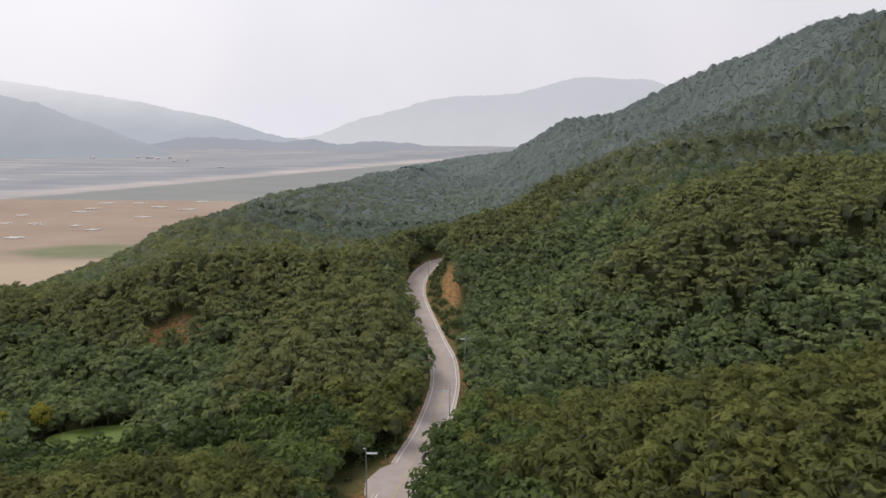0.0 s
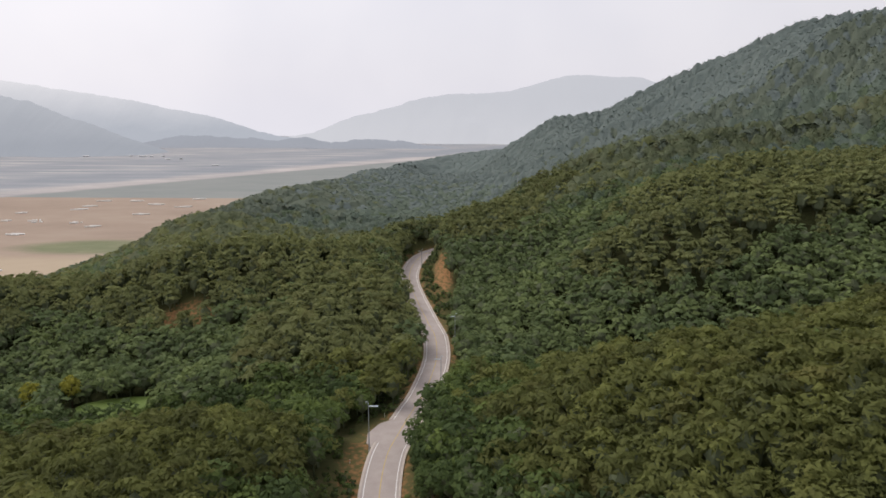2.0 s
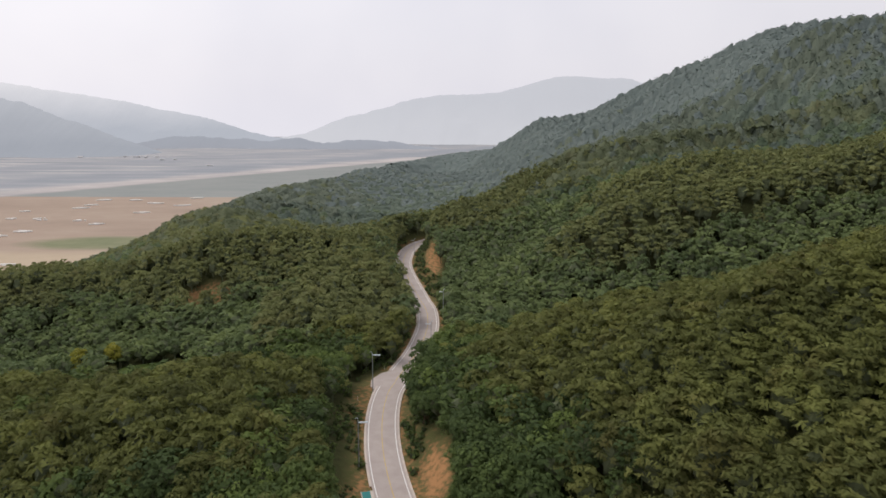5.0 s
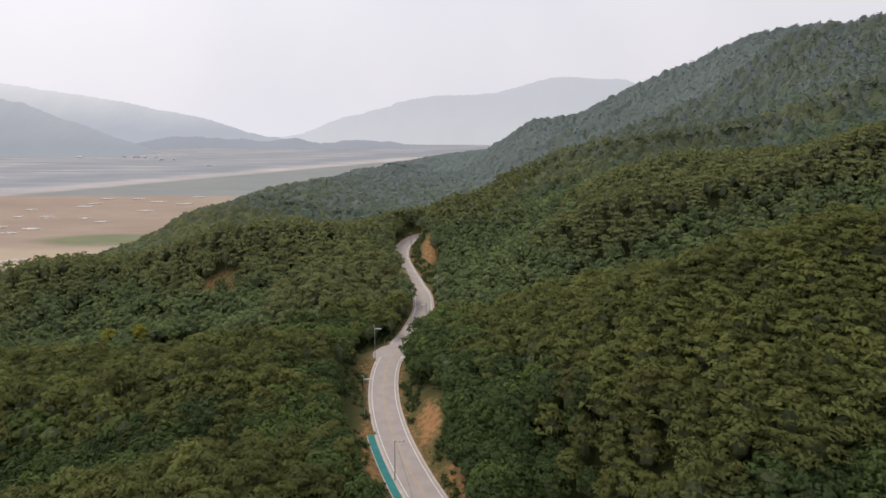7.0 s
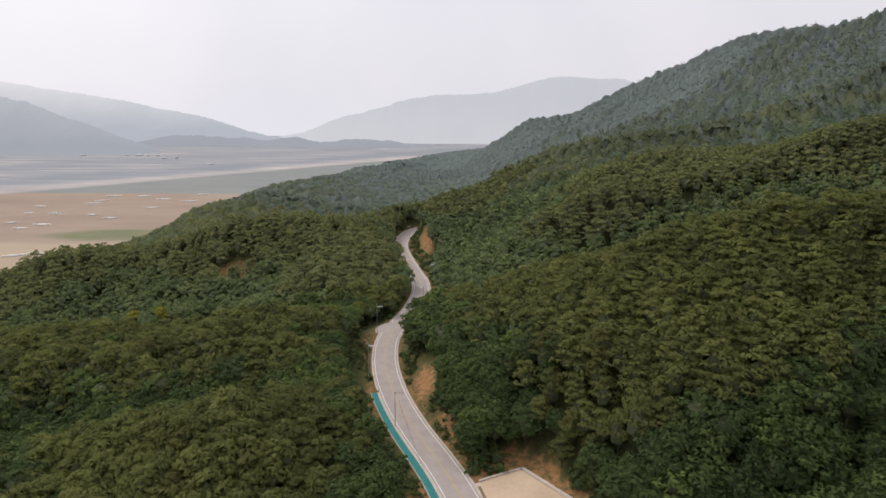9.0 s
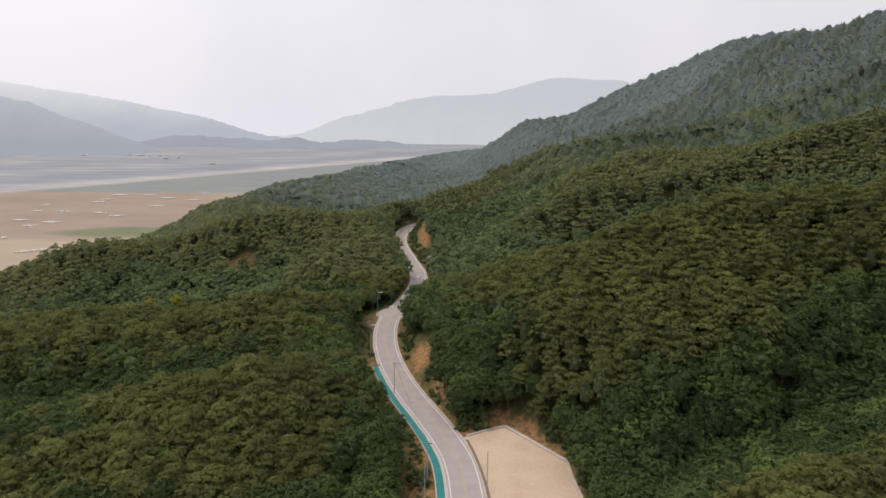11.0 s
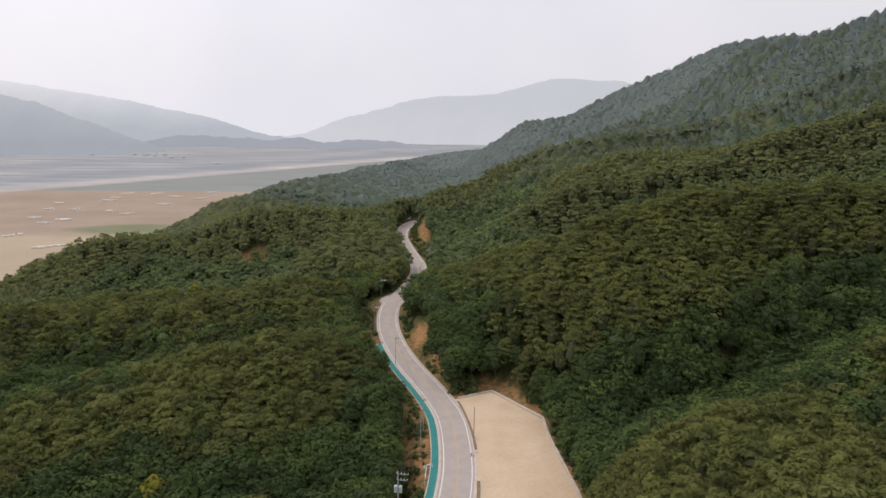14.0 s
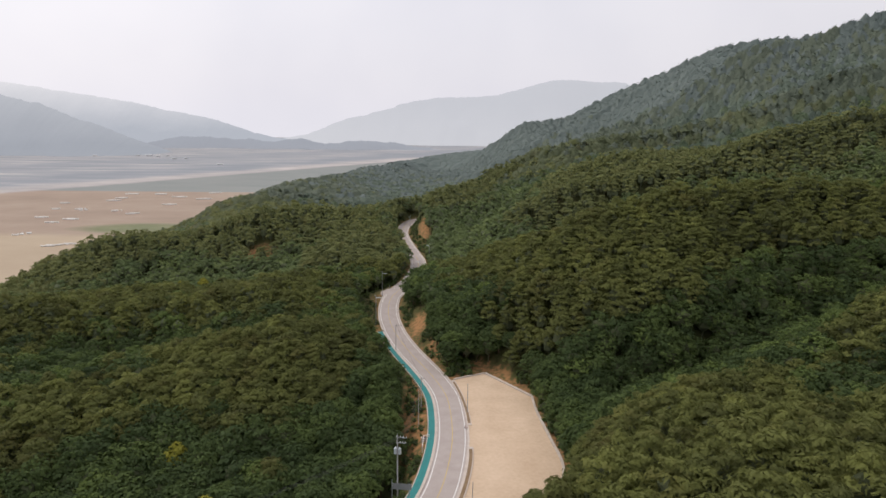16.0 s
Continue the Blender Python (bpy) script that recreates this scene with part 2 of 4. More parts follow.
    for p, v in ((0.07, 0.0), (0.12, 0.55), (0.19, 0.6), (0.24, 0.1), (0.33, 0.0), (0.40, 0.35), (0.50, 0.45), (0.56, 0.0)):
        belt.color_ramp.elements.new(p).color = (v, v, v, 1)
    nt.links.new(qn, belt.inputs["Fac"])
    bed = mix(nt, belt.outputs[0], bed, ramp(nt, streak, [(0.3, (0.203, 0.226, 0.254)), (0.7, (0.249, 0.271, 0.296))]))
    # green weed patch and straw strip near the shore
    ex = calc(nt, "DIVIDE", calc(nt, "ADD", X, 325.0), 80.0)
    ey = calc(nt, "DIVIDE", calc(nt, "SUBTRACT", Y, 735.0), 34.0)
    r2 = calc(nt, "ADD", calc(nt, "MULTIPLY", ex, ex), calc(nt, "MULTIPLY", ey, ey))
    patch = calc(nt, "SUBTRACT", 1.0, over(calc(nt, "MULTIPLY_ADD", wob2, 0.03, r2), 0.9, 0.5))
    weeds = ramp(nt, streak, [(0.36, (0.141, 0.164, 0.090)), (0.54, (0.215, 0.215, 0.130)), (0.68, (0.407, 0.373, 0.305))])
    bed = mix(nt, patch, bed, weeds)
    straw = ramp(nt, streak, [(0.3, (0.362, 0.285, 0.206)), (0.7, (0.435, 0.353, 0.258))])
    bed = mix(nt, calc(nt, "SUBTRACT", 1.0, over(y1, 690, 12)), bed, straw)
    col = mix(nt, over(Z, -49.5, 1.5), bed, land)
    nt.links.new(col, b.inputs["Base Color"])
    b.inputs["Roughness"].default_value, b.inputs["Specular IOR Level"].default_value = 0.95, 0.1
    bump(nt, b, fine, 0.5, 0.3)
    return m


GROUND = ground_material()

# ---------------- land form ----------------
rng = np.random.default_rng(7)


def smooth(a, b, x):
    u = np.clip((x - a) / (b - a), 0, 1)
    return u * u * (3 - 2 * u)


# knolls and hollows that shape the slopes: a row of heights for each y
KNOLL_X, KNOLL_R = (-140, -100, -66, -36, 34, 62, 94, 130), 27.0
KNOLLS = {72: [0, 0, 0, 5, 13, 2, 3, 6], 105: [2, 4, 1, -2, 3, 3, 4, 9], 138: [5, 6, 4, 1, -5, 1, -4, 5], 171: [4, 2, 4, 12, 2, 16, 2, 1], 204: [2, -1, -2, 3, 3, 6, 6, 6], 237: [4, 0, 3, 8, 9, 1, 5, 9], 270: [3, 1, 1, 0, 5, 6, 8, 11], 303: [2, 2, -1, 5, -2, -2, -6, -1], 340: [-8, -1, -6, 8, -2, 2, 1, -5], 385: [-3, 5, 1, 4, -6, -8, 3, 8]}
RANGE_X, RANGE_R = (-200, -80, 40, 160, 280, 400), 100.0
RANGES = {470: [6, -1, 11, 23, 2, 3], 600: [4, -16, 4, 3, -6, 38], 730: [9, -11, -6, -8, 3, 53], 860: [20, 8, -1, 12, 22, 19], 990: [7, 2, -1, 10, 12, 4], 1120: [5, 17, 16, 9, -5, -4]}
EAST_X, WEST_X = (20, 80, 140, 200, 260, 320, 380, 440, 500), (-270, -210, -150, -90, -30)
EAST = {300: [-4, 3, 1, -2, 0, 0, 0, 0, 0], 360: [-1, -1, -7, 2, 0, 0, 0, 0, 0], 420: [6, 14, 7, 3, 0, 0, 0, 0, 0], 485: [-2, -3, -12, -14, -6, -1, 0, 0, 0], 555: [0, 0, 13, 6, -3, 1, -5, 4, 3], 635: [0, 0, 3, 2, 0, 6, -11, 3, 5], 725: [0, 0, 0, 0, -1, 5, -9, -11, 1], 825: [0, -5, 3, -2, -5, -10, -8, -9, 0], 940: [0, -18, 10, -15, -5, 1, 6, 0, 0], 1060: [-33, -24, -3, -4, 0, 1, 1, 0, 0]}
WEST = {310: [0, -3, -4, 6, 1], 370: [3, -3, -2, 4, 0], 430: [3, 5, -2, 5, 3], 500: [-1, -10, 3, 2, 2], 580: [-6, -13, 14, -2, 0], 670: [0, 7, -5, -2, 0], 770: [1, 3, 4, 7, -1], 880: [0, 1, 7, -6, 3], 1000: [0, 0, 1, -5, -9]}


ROAD = [(-34, -80), (-30, 10), (-22, 45), (-13, 66), (-5, 82), (2.0, 96), (7.4, 109.5), (9.9, 120), (11.6, 133), (11.9, 146), (11.1, 158), (8.7, 168), (5.4, 178),
        (-0.4, 194), (-5.1, 210.5), (-8.2, 227), (-9.5, 243), (-9.1, 257), (-7.3, 266), (-4.9, 276), (-2.2, 286), (-0.2, 297), (1.2, 307), (1.8, 317),
        (1.2, 331), (-1.3, 344), (-4.0, 359), (-6.7, 374), (-8.8, 388), (-9.7, 401), (-9.1, 416), (-6.8, 430), (-2.6, 442), (3.5, 451), (11, 459), (20, 466), (31, 474), (43, 486)]


def spline(points, step=1.5):
    """A smooth line through the points, at even steps."""
    p = np.array(points, float)
    p = np.vstack([2 * p[0] - p[1], p, 2 * p[-1] - p[-2]])
    out = []
    for i in range(1, len(p) - 2):
        n = max(2, int(np.linalg.norm(p[i + 1] - p[i]) / step))
        for u in np.arange(n) / n:
            a, b, c, d = p[i - 1], p[i], p[i + 1], p[i + 2]
            out.append(0.5 * (2 * b + (c - a) * u + (2 * a - 5 * b + 4 * c - d) * u * u + (3 * b - 3 * c + d - a) * u ** 3))
    out.append(p[-2])
    return np.array(out)


LINE = spline(ROAD)


def road_z(y):
    return 5.2 * smooth(285, 470, np.asarray(y, float)) + 0.0


def road_near(x, y):
    """Distance to the road's middle (positive to its right) and its height there."""
    x, y = np.atleast_1d(np.asarray(x, float)), np.atleast_1d(np.asarray(y, float))
    dist, side, zz = np.full(x.shape, 999.0), np.zeros(x.shape), np.zeros(x.shape)
    box = (x > -90) & (x < 90) & (y > -120) & (y < 560)
    if not box.any():
        return dist, zz
    px, py = x[box], y[box]
    best, bs, bz = np.full(px.shape, 1e9), np.zeros(px.shape), np.zeros(px.shape)
    tang = np.gradient(LINE, axis=0)
    for (lx, ly), (tx, ty) in zip(LINE, tang):
        d = (px - lx) ** 2 + (py - ly) ** 2
        k = d < best
        best[k] = d[k]
        bs[k] = np.sign((px[k] - lx) * ty - (py[k] - ly) * tx)
        bz[k] = road_z(ly)
    dist[box], zz[box] = np.sqrt(best) * np.where(bs == 0, 1, bs), bz
    return dist, zz


LOT = np.array([(13.5, 170.0), (23.4, 174.8), (35.0, 157.8), (34.6, 149), (35.4, 134), (35.6, 121), (31, 108), (22, 99), (6.5, 97), (9.0, 106), (14.9, 130), (15.4, 150)])


def inside(poly, x, y, grow=0.0):
    c = poly.mean(0)
    q = c + (poly - c) * (1 + grow / 18.0)
    hit = np.zeros(np.shape(x), bool)
    j = len(q) - 1
    for i in range(len(q)):
        cond = ((q[i, 1] > y) != (q[j, 1] > y)) & (x < (q[j, 0] - q[i, 0]) * (y - q[i, 1]) / (q[j, 1] - q[i, 1] + 1e-9) + q[i, 0])
        hit ^= cond
        j = i
    return hit


BED = -52.0


def spurs(x, y):
    """Side ridges and gullies that run down to the road from the mountain, and on to the lake."""
    e = 1 - 2 * np.abs(np.sin(np.pi * (y - 357 + 0.10 * (x - 100) + 10 * np.sin(x / 60)) / 146)) ** 0.8
    w = 1 - 2 * np.abs(np.sin(np.pi * (y - 222 - 0.06 * x) / 172)) ** 0.8
    east = (11 + 4 * smooth(150, 350, x)) * e * smooth(15, 90, x) * (1 - 0.6 * smooth(900, 1300, y))
    return east + 8 * w * smooth(20, 70, -x) * (1 - 0.5 * smooth(500, 800, y))


GULLIES = [  # from x, y to x, y, depth, half width
    (38, 139, 130, 166, 7, 7), (44, 104, 125, 146, -6, 10), (25, 293, 160, 287, 12, 14), (40, 425, 230, 440, 12, 16), (80, 575, 280, 590, 14, 18),
    (-24, 281, -135, 292, 9, 11), (-25, 246, -125, 257, -3, 10), (-22, 193, -120, 194, 5, 8), (-60, 322, -160, 335, 5, 12), (-70, 470, -200, 455, 9, 16), (-60, 640, -190, 610, 10, 20)]


def gullies(x, y):
    z = 0.0
    for x0, y0, x1, y1, deep, w in GULLIES:
        dx, dy = x1 - x0, y1 - y0
        u = ((x - x0) * dx + (y - y0) * dy) / (dx * dx + dy * dy)
        off = (x - x0 - u * dx) ** 2 + (y - y0 - u * dy) ** 2
        z = z - deep * np.exp(-off / (2 * w * w)) * smooth(-0.1, 0.2, u) * smooth(-1.15, -0.85, -u)
    return z


def natural(x, y):
    shore = -300 + 110 * smooth(600, 900, y) + 190 * smooth(880, 1500, y) + 900 * smooth(1500, 2600, y)
    s = smooth(0, 130, x - shore)
    rise = 20 * np.log1p(np.exp(np.clip((x - 5) / 20, -30, 30)))
    z = BED + 41 * s + 0.26 * np.minimum(rise, 420) * s * (1 - 0.85 * smooth(1000, 1330, y)) + (spurs(x, y) + gullies(x, y)) * s
    for table, xs, r in ((KNOLLS, KNOLL_X, KNOLL_R), (RANGES, RANGE_X, RANGE_R), (EAST, EAST_X, 37.0), (WEST, WEST_X, 37.0)):
        rows = np.array(list(table), float)
        deep = np.full(len(rows), r) if xs in (KNOLL_X, RANGE_X) else 0.62 * np.gradient(rows)
        for (b, row), ry in zip(table.items(), deep):
            fy = s * np.exp(-((y - b) ** 2) / (2 * ry * ry))
            for a, h in zip(xs, row):
                z = z + h * fy * np.exp(-((x - a) ** 2) / (2 * r * r))
    return z


def height(x, y):
    x, y = np.asarray(x, float), np.asarray(y, float)
    z = natural(x, y)
    d, rz = road_near(x.ravel(), y.ravel())
    d, rz = np.abs(d).reshape(x.shape), rz.reshape(x.shape)
    z = rz - 0.25 + (z - rz + 0.25) * smooth(4.6, 13.0, d)
    lot = np.max([inside(LOT, x, y, 1.0 + 13.0 * u) * (1 - u * u * (3 - 2 * u)) for u in np.linspace(0, 0.95, 14)], axis=0)
    return z * (1 - lot) - 0.25 * lot


def ground_height(x, y):
    return float(height(np.array([x]), np.array([y]))[0])


def mesh_from(name, verts, faces, materials, smooth_faces=False, mat_index=None, attrs=()):
    me = bpy.data.meshes.new(name)
    verts = np.asarray(verts, np.float32)
    faces = np.asarray(faces, np.int32)
    k = faces.shape[1]
    me.vertices.add(len(verts))
    me.vertices.foreach_set("co", verts.ravel())
    me.loops.add(faces.size)
    me.loops.foreach_set("vertex_index", faces.ravel())
    me.polygons.add(len(faces))
    me.polygons.foreach_set("loop_start", np.arange(0, faces.size, k, dtype=np.int32))
    if mat_index is not None:
        me.polygons.foreach_set("material_index", np.asarray(mat_index, np.int32))
    me.polygons.foreach_set("use_smooth", np.full(len(faces), smooth_faces))
    for m in materials:
        me.materials.append(m)
    for key, values in attrs:
        me.attributes.new(key, "FLOAT", "POINT").data.foreach_set("value", np.asarray(values, np.float32))
    me.update(calc_edges=True)
    return me


def part(name, bm, mat, parent, label=""):
    """One mesh object under a thing or a part."""
    me = bpy.data.meshes.new(name)
    bm.normal_update()
    bm.to_mesh(me)
    bm.free()
    me.materials.append(mat)
    ob = new(name, me)
    ob.parent = parent
    if label:
        ob["label"] = label
    return ob


def thing(name, x, y, z, label, category, group="", turn=0.0):
    ob = new(name)
    ob.empty_display_size = 0.3
    ob.matrix_basis = pose(x, y, z, 0, 0, turn)
    return tagged(ob, label, category, group)


def lines_of(*spans):
    return np.unique(np.concatenate([np.arange(a, b, s) for a, b, s in spans]))


gx = lines_of((-4200, -1000, 80), (-1000, -400, 25), (-400, -60, 10), (-60, 70, 2.5), (70, 450, 9), (450, 1000, 25), (1000, 4300, 80))
gy = lines_of((-600, 60, 15), (60, 300, 3), (300, 460, 4.5), (460, 1250, 11), (1250, 2300, 30), (2300, 4950, 80))
GX, GY = np.meshgrid(gx, gy)
GZ = height(GX, GY)
GZ = GZ + 0.35 * np.sin(GX * 0.9 + 2 * np.sin(GY * 0.4)) * np.cos(GY * 0.7) * smooth(7, 14, np.abs(road_near(GX.ravel(), GY.ravel())[0]).reshape(GX.shape)) * (GZ > BED + 2) * ~inside(LOT, GX, GY, 5)
ny, nx = GX.shape
idx = np.arange(nx * ny).reshape(ny, nx)
quads = np.stack([idx[:-1, :-1], idx[:-1, 1:], idx[1:, 1:], idx[1:, :-1]], -1).reshape(-1, 4)
side_d, _ = road_near(GX.ravel(), GY.ravel())
side_d = side_d.reshape(GX.shape)


def patch_of(x, y, cx, cy, rx, ry):
    return np.exp(-(((x - cx) / rx) ** 2 + ((y - cy) / ry) ** 2) ** 2)


bare = np.maximum.reduce([
    (1 - smooth(5, 9, np.abs(side_d))) * 0.75,
    patch_of(GX, GY, 3.0, 216, 3.9, 11) * 1.15, patch_of(GX, GY, 8.5, 193, 3.2, 15) * 0.95, patch_of(GX, GY, 5.0, 390, 4.2, 24) * 1.05, patch_of(GX, GY, 0, 376, 9, 36) * 0.62, patch_of(GX, GY, 15, 177, 9, 4) * 0.95,
    patch_of(GX, GY, -1, 232, 6, 24) * 0.45, patch_of(GX, GY, -15, 250, 5, 22) * 0.7, patch_of(GX, GY, -10, 205, 6, 26) * 0.85, patch_of(GX, GY, 3, 150, 4, 40), patch_of(GX, GY, -91, 361, 16, 8),
    inside(LOT, GX, GY, 4) * 0.9])
ground = tagged(new("ground", mesh_from("ground", np.stack([GX, GY, GZ], -1).reshape(-1, 3), quads, [GROUND], True, attrs=[("bare", bare.ravel())])),
                "wooded hillside falling to a drained brown lake bed", "ground", kind="structure")


# ---------------- road ----------------
def ribbon(name, line, off_a, off_b, lift, mat, zfun=road_z, thick=0.0):
    """A strip beside a line, between two offsets to its right."""
    t = np.gradient(line, axis=0)
    t /= np.linalg.norm(t, axis=1)[:, None]
    nrm = np.stack([t[:, 1], -t[:, 0]], -1)
    a, b = line + nrm * np.asarray(off_a).reshape(-1, 1), line + nrm * np.asarray(off_b).reshape(-1, 1)
    z = zfun(line[:, 1]) + lift
    rows = [np.c_[a, z], np.c_[b, z]]
    if thick:
        rows = [np.c_[a, z - thick]] + rows + [np.c_[b, z - thick]]
    v = np.stack(rows, 1)
    n, k = v.shape[:2]
    i = np.arange(n * k).reshape(n, k)
    f = np.stack([i[:-1, :-1], i[:-1, 1:], i[1:, 1:], i[1:, :-1]], -1).reshape(-1, 4)
    return mesh_from(name, v.reshape(-1, 3), f, [mat])


HALF = 3.1
road = tagged(new("road", ribbon("road", LINE, -HALF - 0.55, HALF + 0.55, 0.0, ASPHALT, thick=0.4)), "pale grey two-lane asphalt road winding through the woods", "road", kind="structure")


def cut(y0, y1):
    return LINE[(LINE[:, 1] >= y0) & (LINE[:, 1] <= y1)]


def road_part(name, line, a, b, lift, mat, label="", thick=0.0):
    ob = new(name, ribbon(name, line, a, b, lift, mat, thick=thick))
    ob.parent = road
    if label:
        ob["label"] = label
    return ob


road_part("edge_line", cut(-80, 262.5), -HALF - 0.09, -HALF + 0.09, 0.006, WHITE, "white painted edge line")
road_part("edge_line", cut(272, 506), -HALF - 0.09, -HALF + 0.09, 0.006, WHITE, "white painted edge line")
road_part("edge_line", cut(-80, 506), HALF - 0.09, HALF + 0.09, 0.006, WHITE, "white painted edge line")
road_part("centre_line", cut(-80, 506), -0.09, 0.09, 0.006, YELLOW, "faded yellow centre line")
road_part("gutter", cut(-80, 506), HALF + 0.55, HALF + 1.0, 0.03, CONCRETE, "pale concrete gutter", thick=0.4)
road_part("gutter", cut(215, 263), -HALF - 1.0, -HALF - 0.55, 0.03, CONCRETE, "pale concrete gutter", thick=0.4)
road_part("gutter", cut(272, 506), -HALF - 1.0, -HALF - 0.55, 0.03, CONCRETE, "pale concrete gutter", thick=0.4)


def slab(name, poly, z0, z1, mat):
    bm = bmesh.new()
    bot = [bm.verts.new((x, y, z0)) for x, y in poly]
    top = [bm.verts.new((x, y, z1)) for x, y in poly]
    bm.faces.new(top)
    bm.faces.new(bot[::-1])
    for i in range(len(poly)):
        j = (i + 1) % len(poly)
        bm.faces.new((bot[i], bot[j], top[j], top[i]))
    bmesh.ops.recalc_face_normals(bm, faces=bm.faces)
    return bm


# turn-in beside the road
wide = tagged(new("pavement", None), "asphalt turn-in widening beside the road", "pavement", kind="structure")
part("turn_in", slab("turn_in", [(-11.5, 258.5), (-14.0, 262.4), (-14.2, 266.8), (-11.8, 271.5), (-8.5, 274), (-6.5, 268), (-8.5, 260)], -0.3, -0.008, ASPHALT), ASPHALT, wide)

# teal walking strip with pale kerb
strip = tagged(new("footpath", ribbon("footpath", cut(70, 214), -HALF - 2.75, -HALF - 1.15, 0.10, TEAL, thick=0.5)), "teal coated footpath strip beside the road", "footpath", kind="structure")
kerb = new("kerb", ribbon("kerb", cut(70, 214), -HALF - 1.15, -HALF - 0.55, 0.13, CONCRETE, thick=0.5))
kerb.parent, kerb["label"] = strip, "pale concrete kerb"
kerb = new("kerb", ribbon("kerb", cut(70, 214), -HALF - 2.95, -HALF - 2.75, 0.16, CONCRETE, thick=0.6))
kerb.parent, kerb["label"] = strip, "pale concrete kerb"

# parking ground
lot = tagged(new("pavement", None), "sandy compacted parking ground beside the road", "parking lot", kind="structure")
part("lot_surface", slab("lot_surface", [tuple(p) for p in LOT], -0.6, -0.03, DIRT_LOT), DIRT_LOT, lot)


def kerb_run(points, w=0.5, h=0.28, parent=lot):
    line = spline(points, 2.0)
    ob = new("kerb", ribbon("kerb", line, -w / 2, w / 2, h - 0.05, CONCRETE, zfun=lambda y: np.zeros(len(np.atleast_1d(y))), thick=0.6))
    ob.parent, ob["label"] = parent, "pale concrete kerb"


kerb_run([(13.6, 169.6), (18, 171.9), (23.2, 174.3)])
kerb_run([(23.2, 174.3), (29, 166), (34.6, 157.9)], 0.9)
kerb_run([(34.6, 157.9), (34.3, 149), (35.1, 134), (35.4, 121), (31, 108.3)], 0.6)


def island(points, w):
    line = spline(points, 1.0)
    ob = tagged(new("traffic_island", ribbon("traffic_island", line, -w / 2, w / 2, 0.12, CONCRETE, zfun=lambda y: np.zeros(len(np.atleast_1d(y))), thick=0.5)), "long low concrete kerbed island between road and parking ground", "traffic island", "islands")
    soil_strip = new("soil_strip", ribbon("soil_strip", line[1:-1], -w / 2 + 0.22, w / 2 - 0.22, 0.135, SOIL, zfun=lambda y: np.zeros(len(np.atleast_1d(y)))))
    soil_strip.parent = ob


island([(13.3, 168.8), (14.9, 160), (16.0, 150), (16.3, 141)], 1.1)
island([(15.8, 130.3), (15.3, 124), (13.9, 116), (11.8, 108), (9.2, 101)], 1.2)

# ---------------- far ranges ----------------


def far_range(name, crest, y0, depth, foot, mat, label, seed):
    """A mountain range along x with the given crest heights."""
    cx, cz = np.array(crest, float).T
    xs = np.linspace(cx[0], cx[-1], 260)
    ys = np.linspace(-1, 1, 26)
    zc = np.interp(xs, cx, cz)
    k = np.ones(7) / 7
    zc = np.convolve(np.pad(zc, 3, "edge"), k, "valid")
    zc = zc + np.array([(noise.fractal(Vector((x * 0.012, seed, 0)), 0.8, 2.0, 5) * 6 + 3 * noise.noise(Vector((x * 0.06, seed, 1)))) for x in xs])
    V = []
    for j, v in enumerate(ys):
        for i, x in enumerate(xs):
            w = 1 - abs(v) ** 1.2
            n = noise.fractal(Vector((x * 0.004, v * 2.2, seed)), 1.0, 2.0, 5)
            sp = math.sin(x * 0.018 + seed + 2.0 * n) * 0.5
            z = foot + (zc[i] - foot) * (w + (0.10 * n + 0.05 * sp) * (1 - w) * 1.6) + n * 5
            V.append((x + 30 * n * (1 - w), y0 + v * depth + 60 * sp * abs(v), z))
    n_x, n_y = len(xs), len(ys)
    i = np.arange(n_x * n_y).reshape(n_y, n_x)
    f = np.stack([i[:-1, :-1], i[:-1, 1:], i[1:, 1:], i[1:, :-1]], -1).reshape(-1, 4)
    return tagged(new(name, mesh_from(name, V, f, [mat], True)), label, "mountains", kind="structure")


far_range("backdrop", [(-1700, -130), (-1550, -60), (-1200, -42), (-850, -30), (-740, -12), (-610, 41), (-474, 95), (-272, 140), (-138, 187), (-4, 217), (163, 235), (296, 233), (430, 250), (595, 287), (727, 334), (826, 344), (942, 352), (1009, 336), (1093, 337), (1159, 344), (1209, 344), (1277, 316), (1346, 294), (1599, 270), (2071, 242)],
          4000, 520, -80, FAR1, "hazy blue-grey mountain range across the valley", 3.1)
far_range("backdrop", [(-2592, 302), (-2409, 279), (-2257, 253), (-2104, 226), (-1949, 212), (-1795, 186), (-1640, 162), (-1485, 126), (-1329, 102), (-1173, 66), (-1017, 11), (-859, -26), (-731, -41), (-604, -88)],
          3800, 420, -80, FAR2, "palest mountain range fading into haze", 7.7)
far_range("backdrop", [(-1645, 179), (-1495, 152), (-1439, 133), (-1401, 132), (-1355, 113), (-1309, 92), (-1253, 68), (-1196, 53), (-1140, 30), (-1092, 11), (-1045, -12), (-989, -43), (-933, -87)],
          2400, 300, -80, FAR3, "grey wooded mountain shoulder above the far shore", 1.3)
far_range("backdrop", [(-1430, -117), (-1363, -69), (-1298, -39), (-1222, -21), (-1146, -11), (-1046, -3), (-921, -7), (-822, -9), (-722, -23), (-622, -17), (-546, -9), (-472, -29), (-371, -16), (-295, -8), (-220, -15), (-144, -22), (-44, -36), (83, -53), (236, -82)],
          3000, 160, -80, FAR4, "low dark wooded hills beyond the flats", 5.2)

# ---------------- trees ----------------


